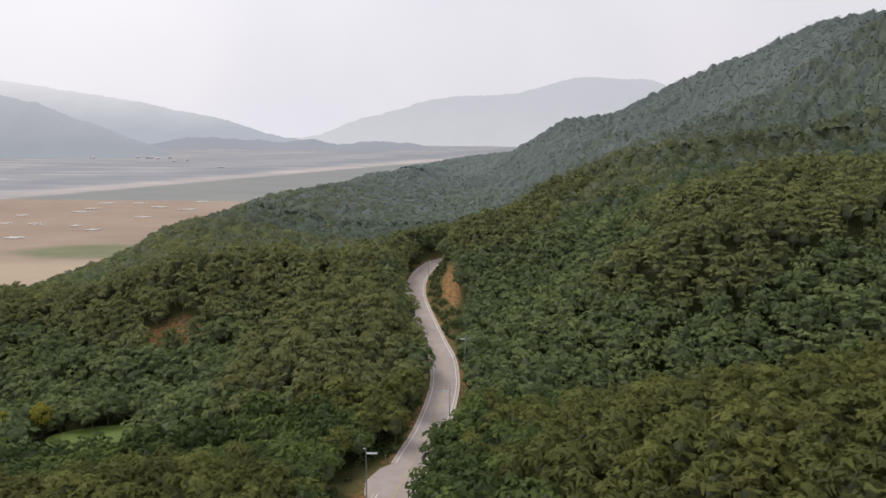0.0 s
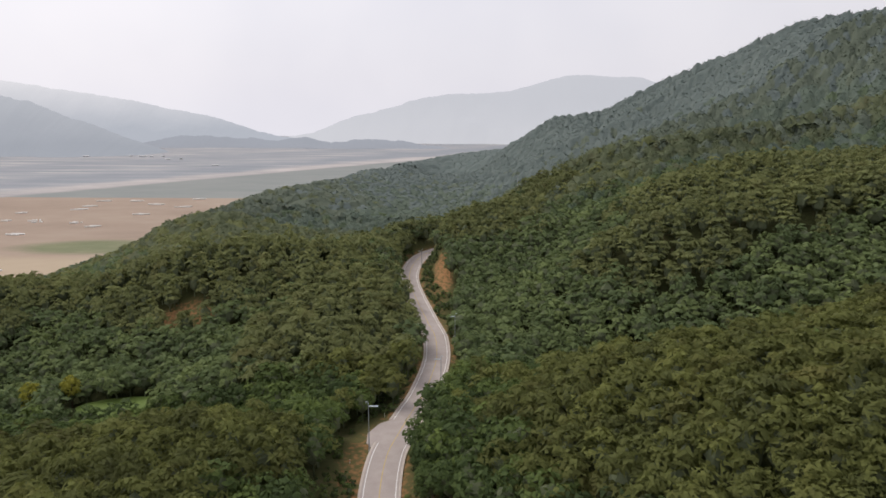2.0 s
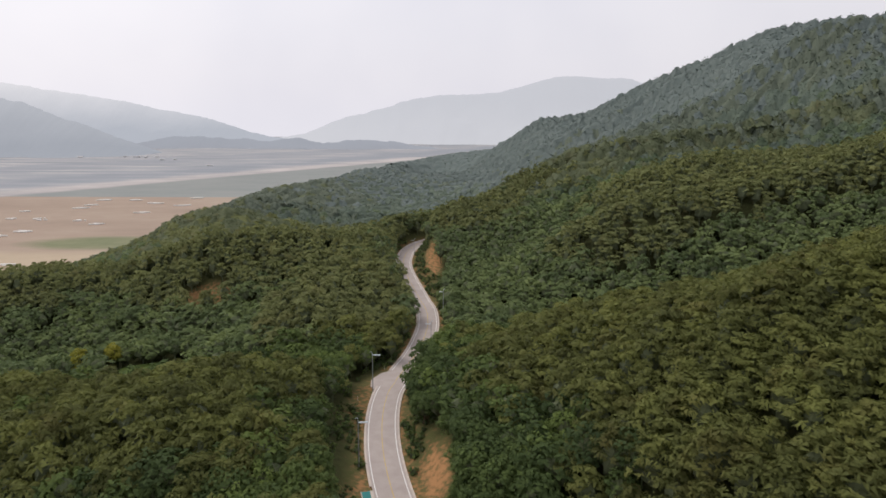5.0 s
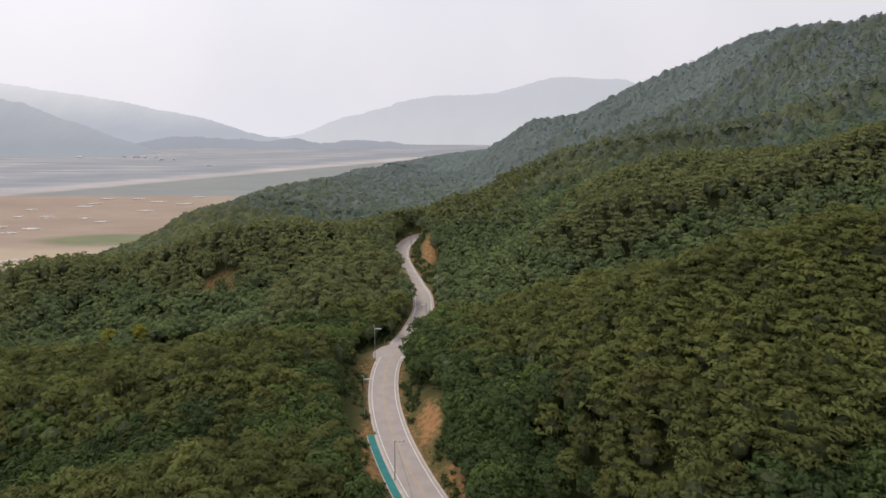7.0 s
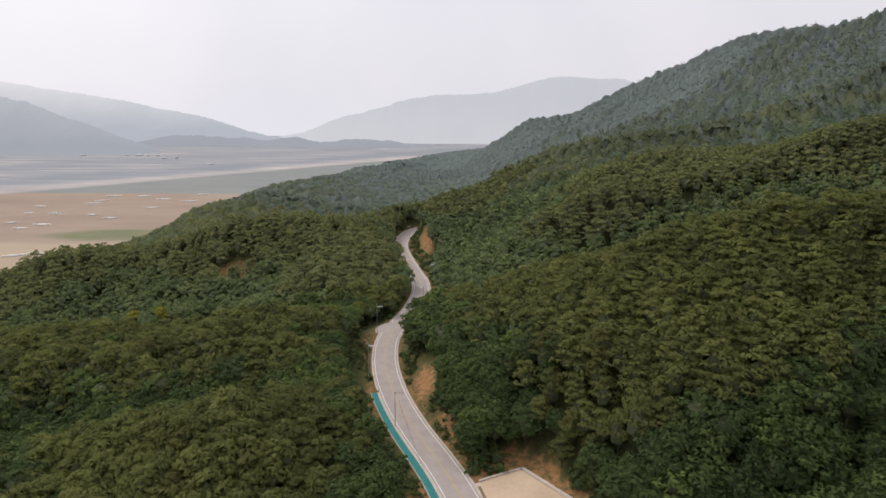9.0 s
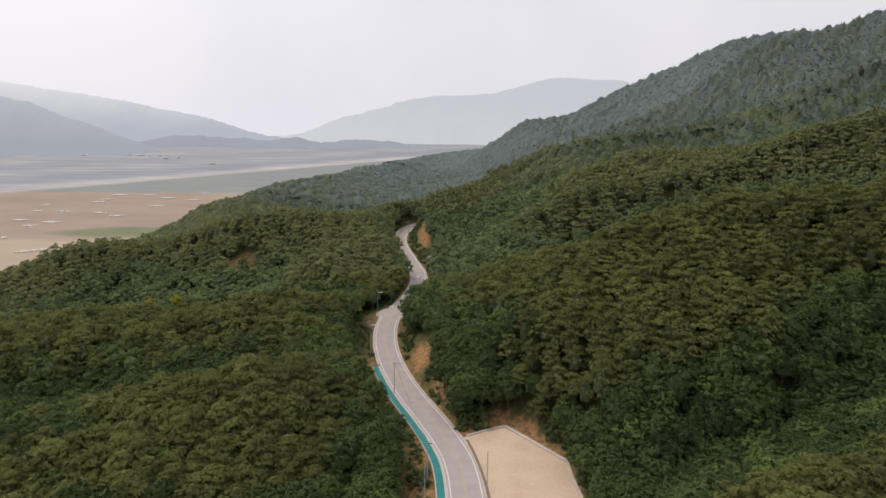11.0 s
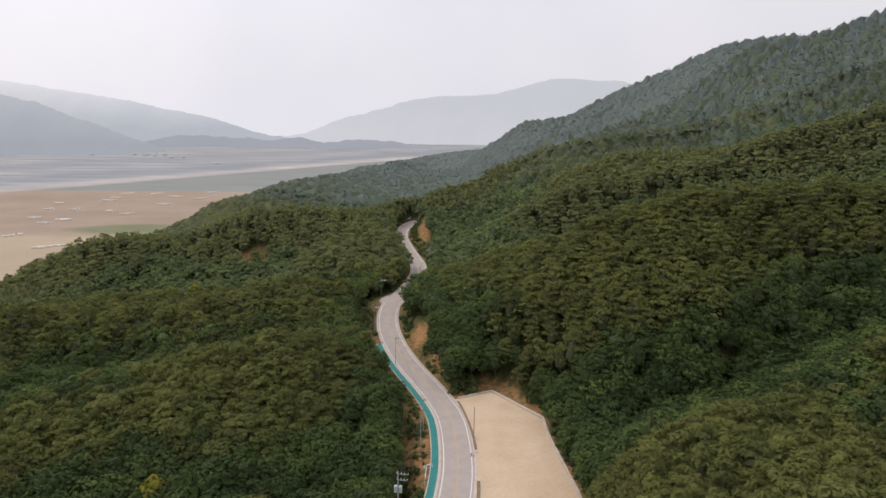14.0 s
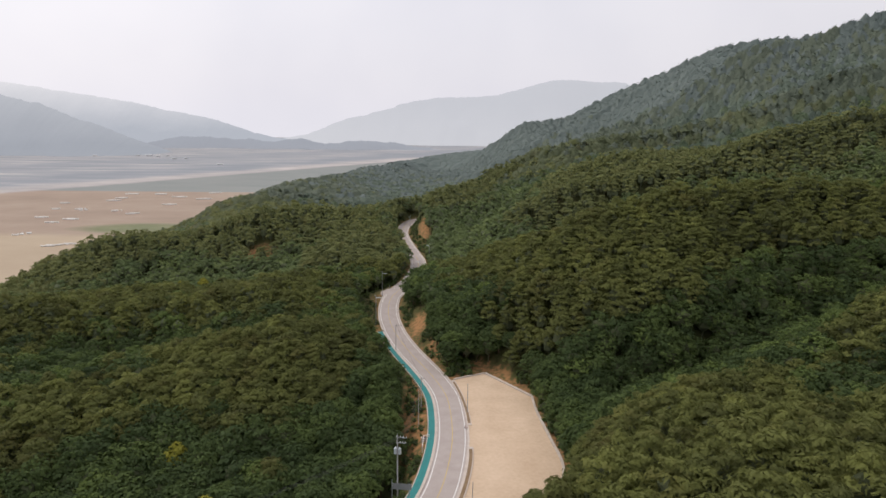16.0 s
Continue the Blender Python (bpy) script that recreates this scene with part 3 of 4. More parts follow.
def lobes_of(kind, r, n):
    """Foliage masses of one crown: centre, radius across, radius up. The tree is about 10 m tall."""
    out = []
    if kind == "pine":
        for i in range(n):
            u = (i + 0.5) / n
            h = 5.0 + 4.7 * u + 0.5 * math.sin(i * 1.7)
            reach = (2.9 * (1 - u) ** 0.6 + 0.15) * r.uniform(0.7, 1.2)
            a = i * 2.4 + r.uniform(-0.5, 0.5)
            out.append((reach * math.cos(a) * 0.75, reach * math.sin(a) * 0.75, h + r.uniform(-0.3, 0.3), r.uniform(0.9, 1.45) * (1.15 - 0.40 * u), r.uniform(0.34, 0.60)))
    else:
        for i in range(n):
            u = (i + 0.5) / n
            a = i * 2.4 + r.uniform(-0.4, 0.4)
            h = 4.4 + 4.6 * u
            reach = 2.3 * math.sqrt(max(0.0, 1 - (2 * u - 0.75) ** 2 / 1.65)) * r.uniform(0.75, 1.1)
            out.append((reach * math.cos(a), reach * math.sin(a), h + r.uniform(-0.3, 0.3), r.uniform(0.95, 1.35), r.uniform(0.8, 1.1)))
    return out


def crown_template(kind, seed, n_lobes, per, size, core=1):
    """Leaf sprays on the lobes of a crown and a dark blob for its inner shade: vertices, triangles, materials."""
    r = random.Random(seed)
    g = np.random.default_rng(seed)
    V = []
    for cx, cy, cz, rr, rz in lobes_of(kind, r, n_lobes):
        d = g.normal(size=(per, 3))
        d[:, 2] = np.abs(d[:, 2]) * 0.95 - 0.30
        d[:, :2] += np.array([cx, cy]) * 0.22
        d /= np.linalg.norm(d, axis=1)[:, None]
        c = np.array([cx, cy, cz]) + d * np.array([rr, rr, rz]) * g.uniform(0.7, 1.1, (per, 1))
        up = d + g.normal(size=(per, 3)) * 0.22 + (0, 0, 0.5)
        up /= np.linalg.norm(up, axis=1)[:, None]
        out = d * (0.9, 0.9, 0.25) + g.normal(size=(per, 3)) * 0.45
        out -= up * (out * up).sum(1)[:, None]
        out /= np.linalg.norm(out, axis=1)[:, None]
        side = np.cross(up, out)
        s = size * g.uniform(0.6, 1.3, (per, 1))
        s = s * (1.15 if kind == "pine" else 0.92)
        w = s * (0.25 if kind == "pine" else 0.42)
        q = np.stack([c - out * s * 0.42 + side * w, c - out * s * 0.42 - side * w, c + out * s * 0.72 - up * s * 0.06], 1)
        V.append(q.reshape(-1, 3))
    V = np.concatenate(V)
    F = np.arange(len(V)).reshape(-1, 3)
    M = np.zeros(len(F), int)
    bm = bmesh.new()
    # added solid blob: closes see-through gaps and darkens the crown's inside like shade
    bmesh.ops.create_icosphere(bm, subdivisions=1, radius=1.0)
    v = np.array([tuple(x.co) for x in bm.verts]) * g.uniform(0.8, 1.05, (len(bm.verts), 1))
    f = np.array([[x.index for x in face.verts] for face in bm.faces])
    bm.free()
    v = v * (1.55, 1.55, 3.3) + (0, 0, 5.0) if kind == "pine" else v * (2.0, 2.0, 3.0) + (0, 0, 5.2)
    if not core:  # closed far crown: a dome that widens down to the ground
        levels = [(7.6, 1.3), (5.2, 2.3), (0.2, 2.8)]
        v = [(0, 0, levels[0][0] + 0.75)] + [(r0 * math.cos(k * 1.0472 + i), r0 * math.sin(k * 1.0472 + i), h) for i, (h, r0) in enumerate(levels) for k in range(6)]
        v = np.array(v) + g.normal(0, 0.20, (len(v), 3))
        f = [(0, 1 + k, 1 + (k + 1) % 6) for k in range(6)]
        for i in range(len(levels) - 1):
            for k in range(6):
                p, q = 1 + 6 * i + k, 1 + 6 * i + (k + 1) % 6
                f += [(p, p + 6, q + 6), (p, q + 6, q)]
        f = np.array(f)
    if core:
        t = np.array([(0.18 * math.cos(a), 0.18 * math.sin(a), h) for h in (-0.6, 6.0) for a in (0, 2.094, 4.189)])
        tf = np.array([(0, 1, 4), (0, 4, 3), (1, 2, 5), (1, 5, 4), (2, 0, 3), (2, 3, 5)])
        f = np.concatenate([f, tf + len(v)])
        v = np.concatenate([v, t])
    return np.concatenate([V, v]), np.concatenate([F, f + len(V)]), np.concatenate([M, np.ones(len(f), int)])


def tree_points(spans, keep):
    """Jittered places of trees: x from, x to, y from, y to, spacing."""
    out = []
    for x0, x1, y0, y1, s in spans:
        a, b = np.meshgrid(np.arange(x0, x1, s), np.arange(y0, y1, s))
        p = np.stack([a.ravel(), b.ravel()], -1) + rng.uniform(-0.42, 0.42, (a.size, 2)) * s
        out.append(p[keep(p[:, 0], p[:, 1])])
    return np.concatenate(out)


def wooded(x, y):
    d, _ = road_near(x, y)
    ok = (np.abs(d) > 5.6) & ~inside(LOT, x, y, 3.2) & ~((np.abs(d) < 6.6) & (y > 425)) & (patch_of(x, y, -14.5, 266, 7, 9) < 0.4) & (patch_of(x, y, 17, 176.0, 6, 2) < 0.5)
    ok &= ~((d < 0) & (d > -14.0) & (y < 226)) & ~((d < 0) & (d > -12.5) & (y < 263))
    ok &= ~((d > 0) & (d < 8.4) & (y > 183) & (y < 206)) & ~((d > 0) & (d < 12.5) & (y >= 205) & (y < 230)) & ~((d > 0) & (d < 6.8) & (y >= 230) & (y < 254)) & ~((d > 0) & (d < 7.8) & (y > 290) & (y < 338))
    ok &= ~((d > 0) & (d < 9) & (y >= 338) & (y < 430)) & ~((d > 0) & (d < 16) & (y > 358) & (y < 412))
    ok &= patch_of(x, y, -91, 358, 12, 6.5) < 0.5
    ok &= patch_of(x, y, -90, 305.5, 17, 10) < 0.4
    ok &= (patch_of(x, y, 37, 493, 7, 11) < 0.5) & (patch_of(x, y, -5, 921, 24, 12) < 0.5)
    ok &= natural(x, y) > BED + 3.0
    return ok


def in_view(x, y):
    """The wedge of land that the walk overlooks, with a margin."""
    return np.abs(x - 4) < 0.73 * (y + 4) + 24


near_p = tree_points([(-260, 260, 46, 300, 4.4)], lambda x, y: wooded(x, y) & in_view(x, y) & ((y > 74) | (x > 12)))
mid_p = tree_points([(-330, 430, 300, 470, 4.9)], lambda x, y: wooded(x, y) & in_view(x, y))
edge_p = np.concatenate([tree_points([(-280, 420, -120, 46, 8.0)], lambda x, y: wooded(x, y)),
                         tree_points([(-290, 420, 46, 600, 8.0)], lambda x, y: wooded(x, y) & (~in_view(x, y) | ((y <= 74) & (x <= 12))))])

spare = tree_points([(-70, 90, 95, 212, 2.7)], wooded)
gap = np.array([np.min((near_p[:, 0] - x) ** 2 + (near_p[:, 1] - y) ** 2) for x, y in spare])
near_p = np.concatenate([near_p, spare[gap > 2.6 ** 2]])
near_d = np.abs(road_near(near_p[:, 0], near_p[:, 1])[0]) + 0.25 * np.abs(near_p[:, 1] - 130)
order = np.argsort(near_d)
single_p, near_p = near_p[order[:290]], near_p[order[290:]]


def kinds_at(p):
    """Pines on the crests, broadleaved trees in the hollows; their darker green also paints hollow shade."""
    x, y = p[:, 0], p[:, 1]
    lift = natural(x, y) - 0.25 * (natural(x + 24, y) + natural(x - 24, y) + natural(x, y + 24) + natural(x, y - 24))
    lift = lift + 0.6 * (natural(x, y) - 0.25 * (natural(x + 55, y) + natural(x - 55, y) + natural(x, y + 55) + natural(x, y - 55)))
    v = [0.8 * noise.noise(Vector((a * 0.021, b * 0.021, 4.0))) + 0.5 * noise.noise(Vector((a * 0.09, b * 0.09, 9.0))) for a, b in p]
    mixed = np.random.default_rng(3).normal(0, 0.55, len(p))
    stand = 2.2 * patch_of(x, y, 80, 104, 75, 24) - 1.6 * patch_of(x, y, 62, 150, 45, 13)  # pines on the near spur, oaks in the hollow behind it
    return np.where(0.40 * lift + np.array(v) + mixed + stand > -0.05, "pine", "broad")


def forest(name, places, lod, label, size_add=1.0, core=1, leaf=None, tone=0.5, broader=1.0, inner=None):
    n_l, per, size = lod
    kinds = kinds_at(places)
    for kind, mat in zip(("pine", "broad"), leaf or (PINE, BROAD)):
        p = places[kinds == kind]
        if not len(p):
            continue
        z = height(p[:, 0], p[:, 1])
        temps = [crown_template(kind, 100 + s, n_l, per, size, core) for s in range(8)]
        V, Fc, M, T, off = [], [], [], [], 0
        which = rng.integers(0, 8, len(p))
        for i, (x, y) in enumerate(p):
            a, s = rng.uniform(0, 6.283), rng.uniform(*((0.8, 1.16) if core else (0.88, 1.1))) * size_add
            wide_s = s * broader * rng.uniform(1.05, 1.45)
            ca, sa = math.cos(a) * wide_s, math.sin(a) * wide_s
            rot = np.array([[ca, sa, 0], [-sa, ca, 0], [0, 0, s]])
            tv, tf, tm = temps[which[i]]
            V.append(tv @ rot + (x, y, z[i] - 0.1))
            Fc.append(tf + off)
            M.append(tm)
            T.append(np.full(len(tv), np.clip(rng.normal(tone, 0.24) + (0.5 if rng.random() < 0.06 else 0), 0, 1.2)))
            off += len(tv)
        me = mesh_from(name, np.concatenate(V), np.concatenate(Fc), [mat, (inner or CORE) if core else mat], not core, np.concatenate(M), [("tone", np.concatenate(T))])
        tagged(new(f"{kind}_wood", me), label, "forest", kind="stuff")


close = near_p[:, 1] < 205
forest("near", near_p[close], (21, 27, 0.61), "dense green wood of pines and oaks on the slope")
# Raised tone and lighter cores put haze's paleness into the slopes farther off.
upper = near_p[:, 1] + rng.normal(0, 22, len(near_p)) > 252
forest("slope", near_p[~close & ~upper], (16, 16, 0.86), "dense green mixed wood on the slope behind", tone=0.68, inner=HAZED_CORE)
forest("slope_top", near_p[~close & upper], (15, 15, 0.92), "dense green mixed wood on the slope beyond", tone=0.68, inner=HAZED_CORE)
edge_y = mid_p[:, 1] + rng.normal(0, 13, len(mid_p))
forest("rising", mid_p[(mid_p[:, 1] >= 375) & (edge_y < 438)], (9, 8, 1.38), "dense green mixed wood on the rising hillside", 1.0, 1, (HAZED_SLOPE_PINE, HAZED_SLOPE_OAK), 0.68, inner=HAZED_CORE)
forest("middle", mid_p[mid_p[:, 1] < 375], (11, 10, 1.22), "dense dark green mixed wood on the hillside", 1.0, 1, (HAZED_SLOPE_PINE, HAZED_SLOPE_OAK), 0.66, inner=HAZED_CORE)


def by_road(x, y):
    return (np.abs(road_near(x, y)[0]) < 34) & (y > 425) & (y < 500)


bend_p = tree_points([(-60, 75, 425, 520, 4.8)], lambda x, y: wooded(x, y) & by_road(x, y))
forest("bend", bend_p, (10, 9, 1.35), "dense green mixed wood round the far bend of the road", 1.0, 1, (HAZED_SLOPE_PINE, HAZED_SLOPE_OAK), 0.55, inner=HAZED_CORE)


def canopy(name, x0, x1, y0, y1, step, apart, sprays, size, tilt, label, low):
    """Closed canopy of a wood seen from afar: one crowned skin over the slope, with sprays of leaves standing out of it."""
    gxs, gys = np.arange(x0, x1 + step, step), np.arange(y0, y1 + step, step)
    X, Y = np.meshgrid(gxs, gys)
    X = X + rng.uniform(-0.3, 0.3, X.shape) * step
    Y = Y + rng.uniform(-0.3, 0.3, Y.shape) * step
    p = tree_points([(x0, x1, y0, y1, apart)], lambda x, y: wooded(x, y) & in_view(x, y) & ~by_road(x, y))
    tall, wide_r = rng.uniform(6.2, 9.2, len(p)), apart * rng.uniform(0.62, 0.95, len(p))
    tone = np.clip(rng.normal(0.5, 0.22, len(p)) + 0.5 * (rng.random(len(p)) < 0.05), 0, 1.2)
    # painted haze: crowns farther off take paler, bluer leaf materials
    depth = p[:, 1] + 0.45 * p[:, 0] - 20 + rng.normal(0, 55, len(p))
    haze_tier = np.select([depth < 440, depth < 580, depth < 760], [0, 2, 4], 6) + (kinds_at(p) == "broad") * (depth < 760)
    top, who = np.zeros(X.shape), np.full(X.shape, -1)
    ci, cj = np.round((p[:, 1] - y0) / step).astype(int), np.round((p[:, 0] - x0) / step).astype(int)
    n = int(apart * 1.1 / step) + 1
    for di in range(-n, n + 1):
        for dj in range(-n, n + 1):
            i, j = np.clip(ci + di, 0, X.shape[0] - 1), np.clip(cj + dj, 0, X.shape[1] - 1)
            r = np.hypot(X[i, j] - p[:, 0], Y[i, j] - p[:, 1]) / wide_r
            h = np.where(r < 1.2, tall * (1 - (1 - low) * r ** 2.4), 0)
            order = np.argsort(h)
            i, j, h = i[order], j[order], h[order]
            better = h > top[i, j]
            i, j, h, k = i[better], j[better], h[better], order[better]
            top[i, j], who[i, j] = h, k
    base = height(X, Y)
    Z = base + np.where(who >= 0, top + rng.normal(0, 0.40, X.shape), -0.5)
    idx = np.arange(X.size).reshape(X.shape)
    quad = np.stack([idx[:-1, :-1], idx[:-1, 1:], idx[1:, 1:], idx[1:, :-1]], -1).reshape(-1, 4)
    win = who.ravel()
    quad = quad[(win[quad] >= 0).any(1)]
    best = win[quad].max(1)
    tri = np.concatenate([quad[:, [0, 1, 2]], quad[:, [0, 2, 3]]])
    mats = np.tile(haze_tier[best], 2)
    V, T = np.stack([X, Y, Z], -1).reshape(-1, 3), np.where(win >= 0, tone[win], 0.3)
    # sprays
    who_s = np.repeat(np.arange(len(p)), sprays)
    a, r = rng.uniform(0, 6.283, len(who_s)), np.sqrt(rng.uniform(0, 1, len(who_s)))
    cx, cy = p[who_s, 0] + r * np.cos(a) * wide_r[who_s] * 0.85, p[who_s, 1] + r * np.sin(a) * wide_r[who_s] * 0.85
    cz = height(cx, cy) + tall[who_s] * (1 - (1 - low) * (0.85 * r) ** 2.4) + rng.uniform(-0.1, 0.6, len(who_s))
    up = np.stack([0.55 * r * np.cos(a), 0.55 * r * np.sin(a), np.ones(len(a))], -1) + rng.normal(0, tilt, (len(a), 3))
    up /= np.linalg.norm(up, axis=1)[:, None]
    out = rng.normal(size=(len(a), 3))
    out -= up * (out * up).sum(1)[:, None]
    out /= np.linalg.norm(out, axis=1)[:, None]
    side, c = np.cross(up, out), np.stack([cx, cy, cz], -1)
    ln = size * rng.uniform(0.6, 1.3, (len(a), 1))
    L = np.stack([c - out * ln * 0.45 + side * ln * 0.36, c - out * ln * 0.45 - side * ln * 0.36, c + out * ln * 0.62], 1).reshape(-1, 3)
    tri = np.concatenate([tri, np.arange(len(L)).reshape(-1, 3) + len(V)])
    me = mesh_from(name, np.concatenate([V, L]), tri, [HAZED_SLOPE_PINE, HAZED_SLOPE_OAK, HAZED_UPLAND_PINE, HAZED_UPLAND_OAK, HAZED_HIGH_PINE, HAZED_HIGH_OAK, HAZED_FAR_LEAF], True,
                   np.concatenate([mats, haze_tier[who_s]]), [("tone", np.concatenate([T, np.clip(np.repeat(tone[who_s] + rng.normal(0.06, 0.30, len(who_s)), 3), 0, 1.2)]))])
    tagged(new("mixed_wood", me), label, "forest", kind="stuff")


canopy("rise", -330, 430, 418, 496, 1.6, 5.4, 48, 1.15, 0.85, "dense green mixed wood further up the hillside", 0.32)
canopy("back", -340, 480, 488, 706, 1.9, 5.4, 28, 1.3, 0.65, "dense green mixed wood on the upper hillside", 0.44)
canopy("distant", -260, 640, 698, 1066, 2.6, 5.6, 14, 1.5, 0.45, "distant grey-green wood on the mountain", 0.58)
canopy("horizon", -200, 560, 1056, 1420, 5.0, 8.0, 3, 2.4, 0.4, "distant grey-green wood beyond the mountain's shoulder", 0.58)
forest("edge", edge_p, (5, 4, 2.2), "green mixed wood round the road and slopes", 1.0, 0, (PINE, BROAD), 0.5, 1.6)


def verge_places():
    a, b = np.meshgrid(np.arange(-30, 47, 1.9), np.arange(70, 445, 1.9))
    p = np.stack([a.ravel(), b.ravel()], -1) + rng.uniform(-0.8, 0.8, (a.size, 2))
    d, _ = road_near(p[:, 0], p[:, 1])
    ok = (np.abs(d) > 5.0) & (np.abs(d) < 12.5) & ~inside(LOT, p[:, 0], p[:, 1], 0.35) & ~((d < 0) & (d > -7.2) & (p[:, 1] < 216))
    ok &= ~((p[:, 1] > 256) & (p[:, 1] < 276) & (d < 0) & (d > -11))
    n = np.array([noise.noise(Vector((x * 0.16, y * 0.16, 2.0))) for x, y in p])
    rim = inside(LOT, p[:, 0], p[:, 1], 5.0) & ~inside(LOT, p[:, 0], p[:, 1], 2.2) & (d > 8.0) & (p[:, 1] < 171)
    ok &= (patch_of(p[:, 0], p[:, 1], 3.0, 217, 4.0, 11) < 0.3) & (patch_of(p[:, 0], p[:, 1], 5.0, 390, 4.0, 20) < 0.5)
    return p[(ok & (n > -0.2)) | rim]


def shrubs(places):
    z = height(places[:, 0], places[:, 1])
    temps = [crown_template("broad", 40 + s, 6, 12, 1.6) for s in range(5)]
    V, Fc, M, T, off = [], [], [], [], 0
    for (x, y), zz in zip(places, z):
        tv, tf, tm = temps[int(rng.integers(0, 5))]
        a, s = rng.uniform(0, 6.283), rng.uniform(0.10, 0.44) + (0.22 if inside(LOT, np.array([x]), np.array([y]), 5.5)[0] and not inside(LOT, np.array([x]), np.array([y]), 2.0)[0] else 0.0)
        rot = np.array([[math.cos(a) * s, math.sin(a) * s, 0], [-math.sin(a) * s, math.cos(a) * s, 0], [0, 0, s * 0.8]])
        V.append((tv - (0, 0, 4.2)) @ rot + (x, y, zz))
        Fc.append(tf + off)
        M.append(tm)
        T.append(np.full(len(tv), rng.uniform(0.3, 1.0)))
        off += len(tv)
    tagged(new("verge_shrubs", mesh_from("shrubs", np.concatenate(V), np.concatenate(Fc), [BROAD, CORE], False, np.concatenate(M), [("tone", np.concatenate(T))])),
           "low green shrubs and weeds on the road verge", "shrubs", kind="stuff")


shrubs(verge_places())


def trunk_bm(kind, seed):
    """A tapered, slightly crooked trunk with limbs."""
    r = random.Random(seed)
    bm = bmesh.new()

    def tube(pts, radii, n=6):
        rings = []
        for (x, y, z), rad in zip(pts, radii):
            rings.append([bm.verts.new((x + rad * math.cos(k * 6.283 / n), y + rad * math.sin(k * 6.283 / n), z)) for k in range(n)])
        for a, b in zip(rings, rings[1:]):
            for k in range(n):
                bm.faces.new((a[k], a[(k + 1) % n], b[(k + 1) % n], b[k]))
        bm.faces.new(rings[-1])

    bend = r.uniform(-0.3, 0.3)
    top = 9.4 if kind == "pine" else 8.0
    pts = [(bend * math.sin(u * 3), 0.15 * math.sin(u * 5), -0.4 + top * u) for u in (0, 0.2, 0.45, 0.7, 1.0)]
    tube(pts, (0.2, 0.16, 0.13, 0.09, 0.03))
    for k in range(6):
        h = r.uniform(0.42, 0.85) * top
        a = k * 1.1 + r.uniform(0, 0.5)
        ln = r.uniform(1.2, 2.2)
        tube([(0, 0, h), (0.5 * ln * math.cos(a), 0.5 * ln * math.sin(a), h + 0.3 * ln), (ln * math.cos(a), ln * math.sin(a), h + 0.42 * ln)], (0.06, 0.045, 0.015), 4)
    return bm


proto = {}
for kind in ("pine", "broad"):
    for s in range(4):
        tree = thing("pine_tree" if kind == "pine" else "broadleaf_tree", 0, 0, 0,
                     "olive green pine tree with layered needle pads on the slope" if kind == "pine" else "rounded dark green broadleaf tree on the slope", "tree",
                     "pines by the road" if kind == "pine" else "broadleaf trees by the road")
        part("trunk", trunk_bm(kind, s), BARK, tree, "rough brown trunk")
        tv, tf, tm = crown_template(kind, 300 + s, 26, 42, 0.60)
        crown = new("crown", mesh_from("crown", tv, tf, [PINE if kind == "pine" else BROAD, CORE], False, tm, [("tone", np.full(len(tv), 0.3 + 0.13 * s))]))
        crown.parent = tree
        proto[kind, s] = tree
used_proto = set()
sz = height(single_p[:, 0], single_p[:, 1])
for (x, y), z, kind in zip(single_p, sz, kinds_at(single_p)):
    key = (str(kind), int(rng.integers(0, 4)))
    s = rng.uniform(0.72, 1.1)
    w = s * rng.uniform(1.05, 1.35)
    m = pose(x, y, z, 0, 0, rng.uniform(0, 360)) @ Matrix.Diagonal((w, w, s, 1))
    if key in used_proto:
        t = copy_thing(proto[key], m)
        t.matrix_basis = m
    else:
        proto[key].matrix_basis = m
        used_proto.add(key)
for key, t in proto.items():
    if key not in used_proto:
        for o in (*t.children_recursive, t):
            bpy.data.objects.remove(o)


# a few bright yellow-green crowns
LIGHT_LEAF = leaf_material("young_leaves", (0.200, 0.205, 0.032), (0.300, 0.290, 0.048), (0.400, 0.365, 0.065))
first = None
for x, y, sc in ((-50, 126.5, 0.85), (-37, 107, 0.9), (-27, 103.5, 0.8), (-117, 309, 1.0), (-108, 313, 0.9)):
    m = pose(x, y, ground_height(x, y), 0, 0, x * 31) @ Matrix.Diagonal((sc, sc, sc * 1.2, 1))
    if first is None:
        first = thing("broadleaf_tree", 0, 0, 0, "bright yellow-green broadleaf tree among darker crowns", "tree", "bright yellow-green trees")
        part("trunk", trunk_bm("broad", 9), BARK, first, "rough brown trunk")
        tv, tf, tm = crown_template("broad", 77, 26, 40, 0.70)
        crown = new("crown", mesh_from("crown", tv, tf, [LIGHT_LEAF, CORE], False, tm, [("tone", np.full(len(tv), 0.5))]))
        crown.parent = first
        first.matrix_basis = m
    else:
        copy_thing(first, m).matrix_basis = m

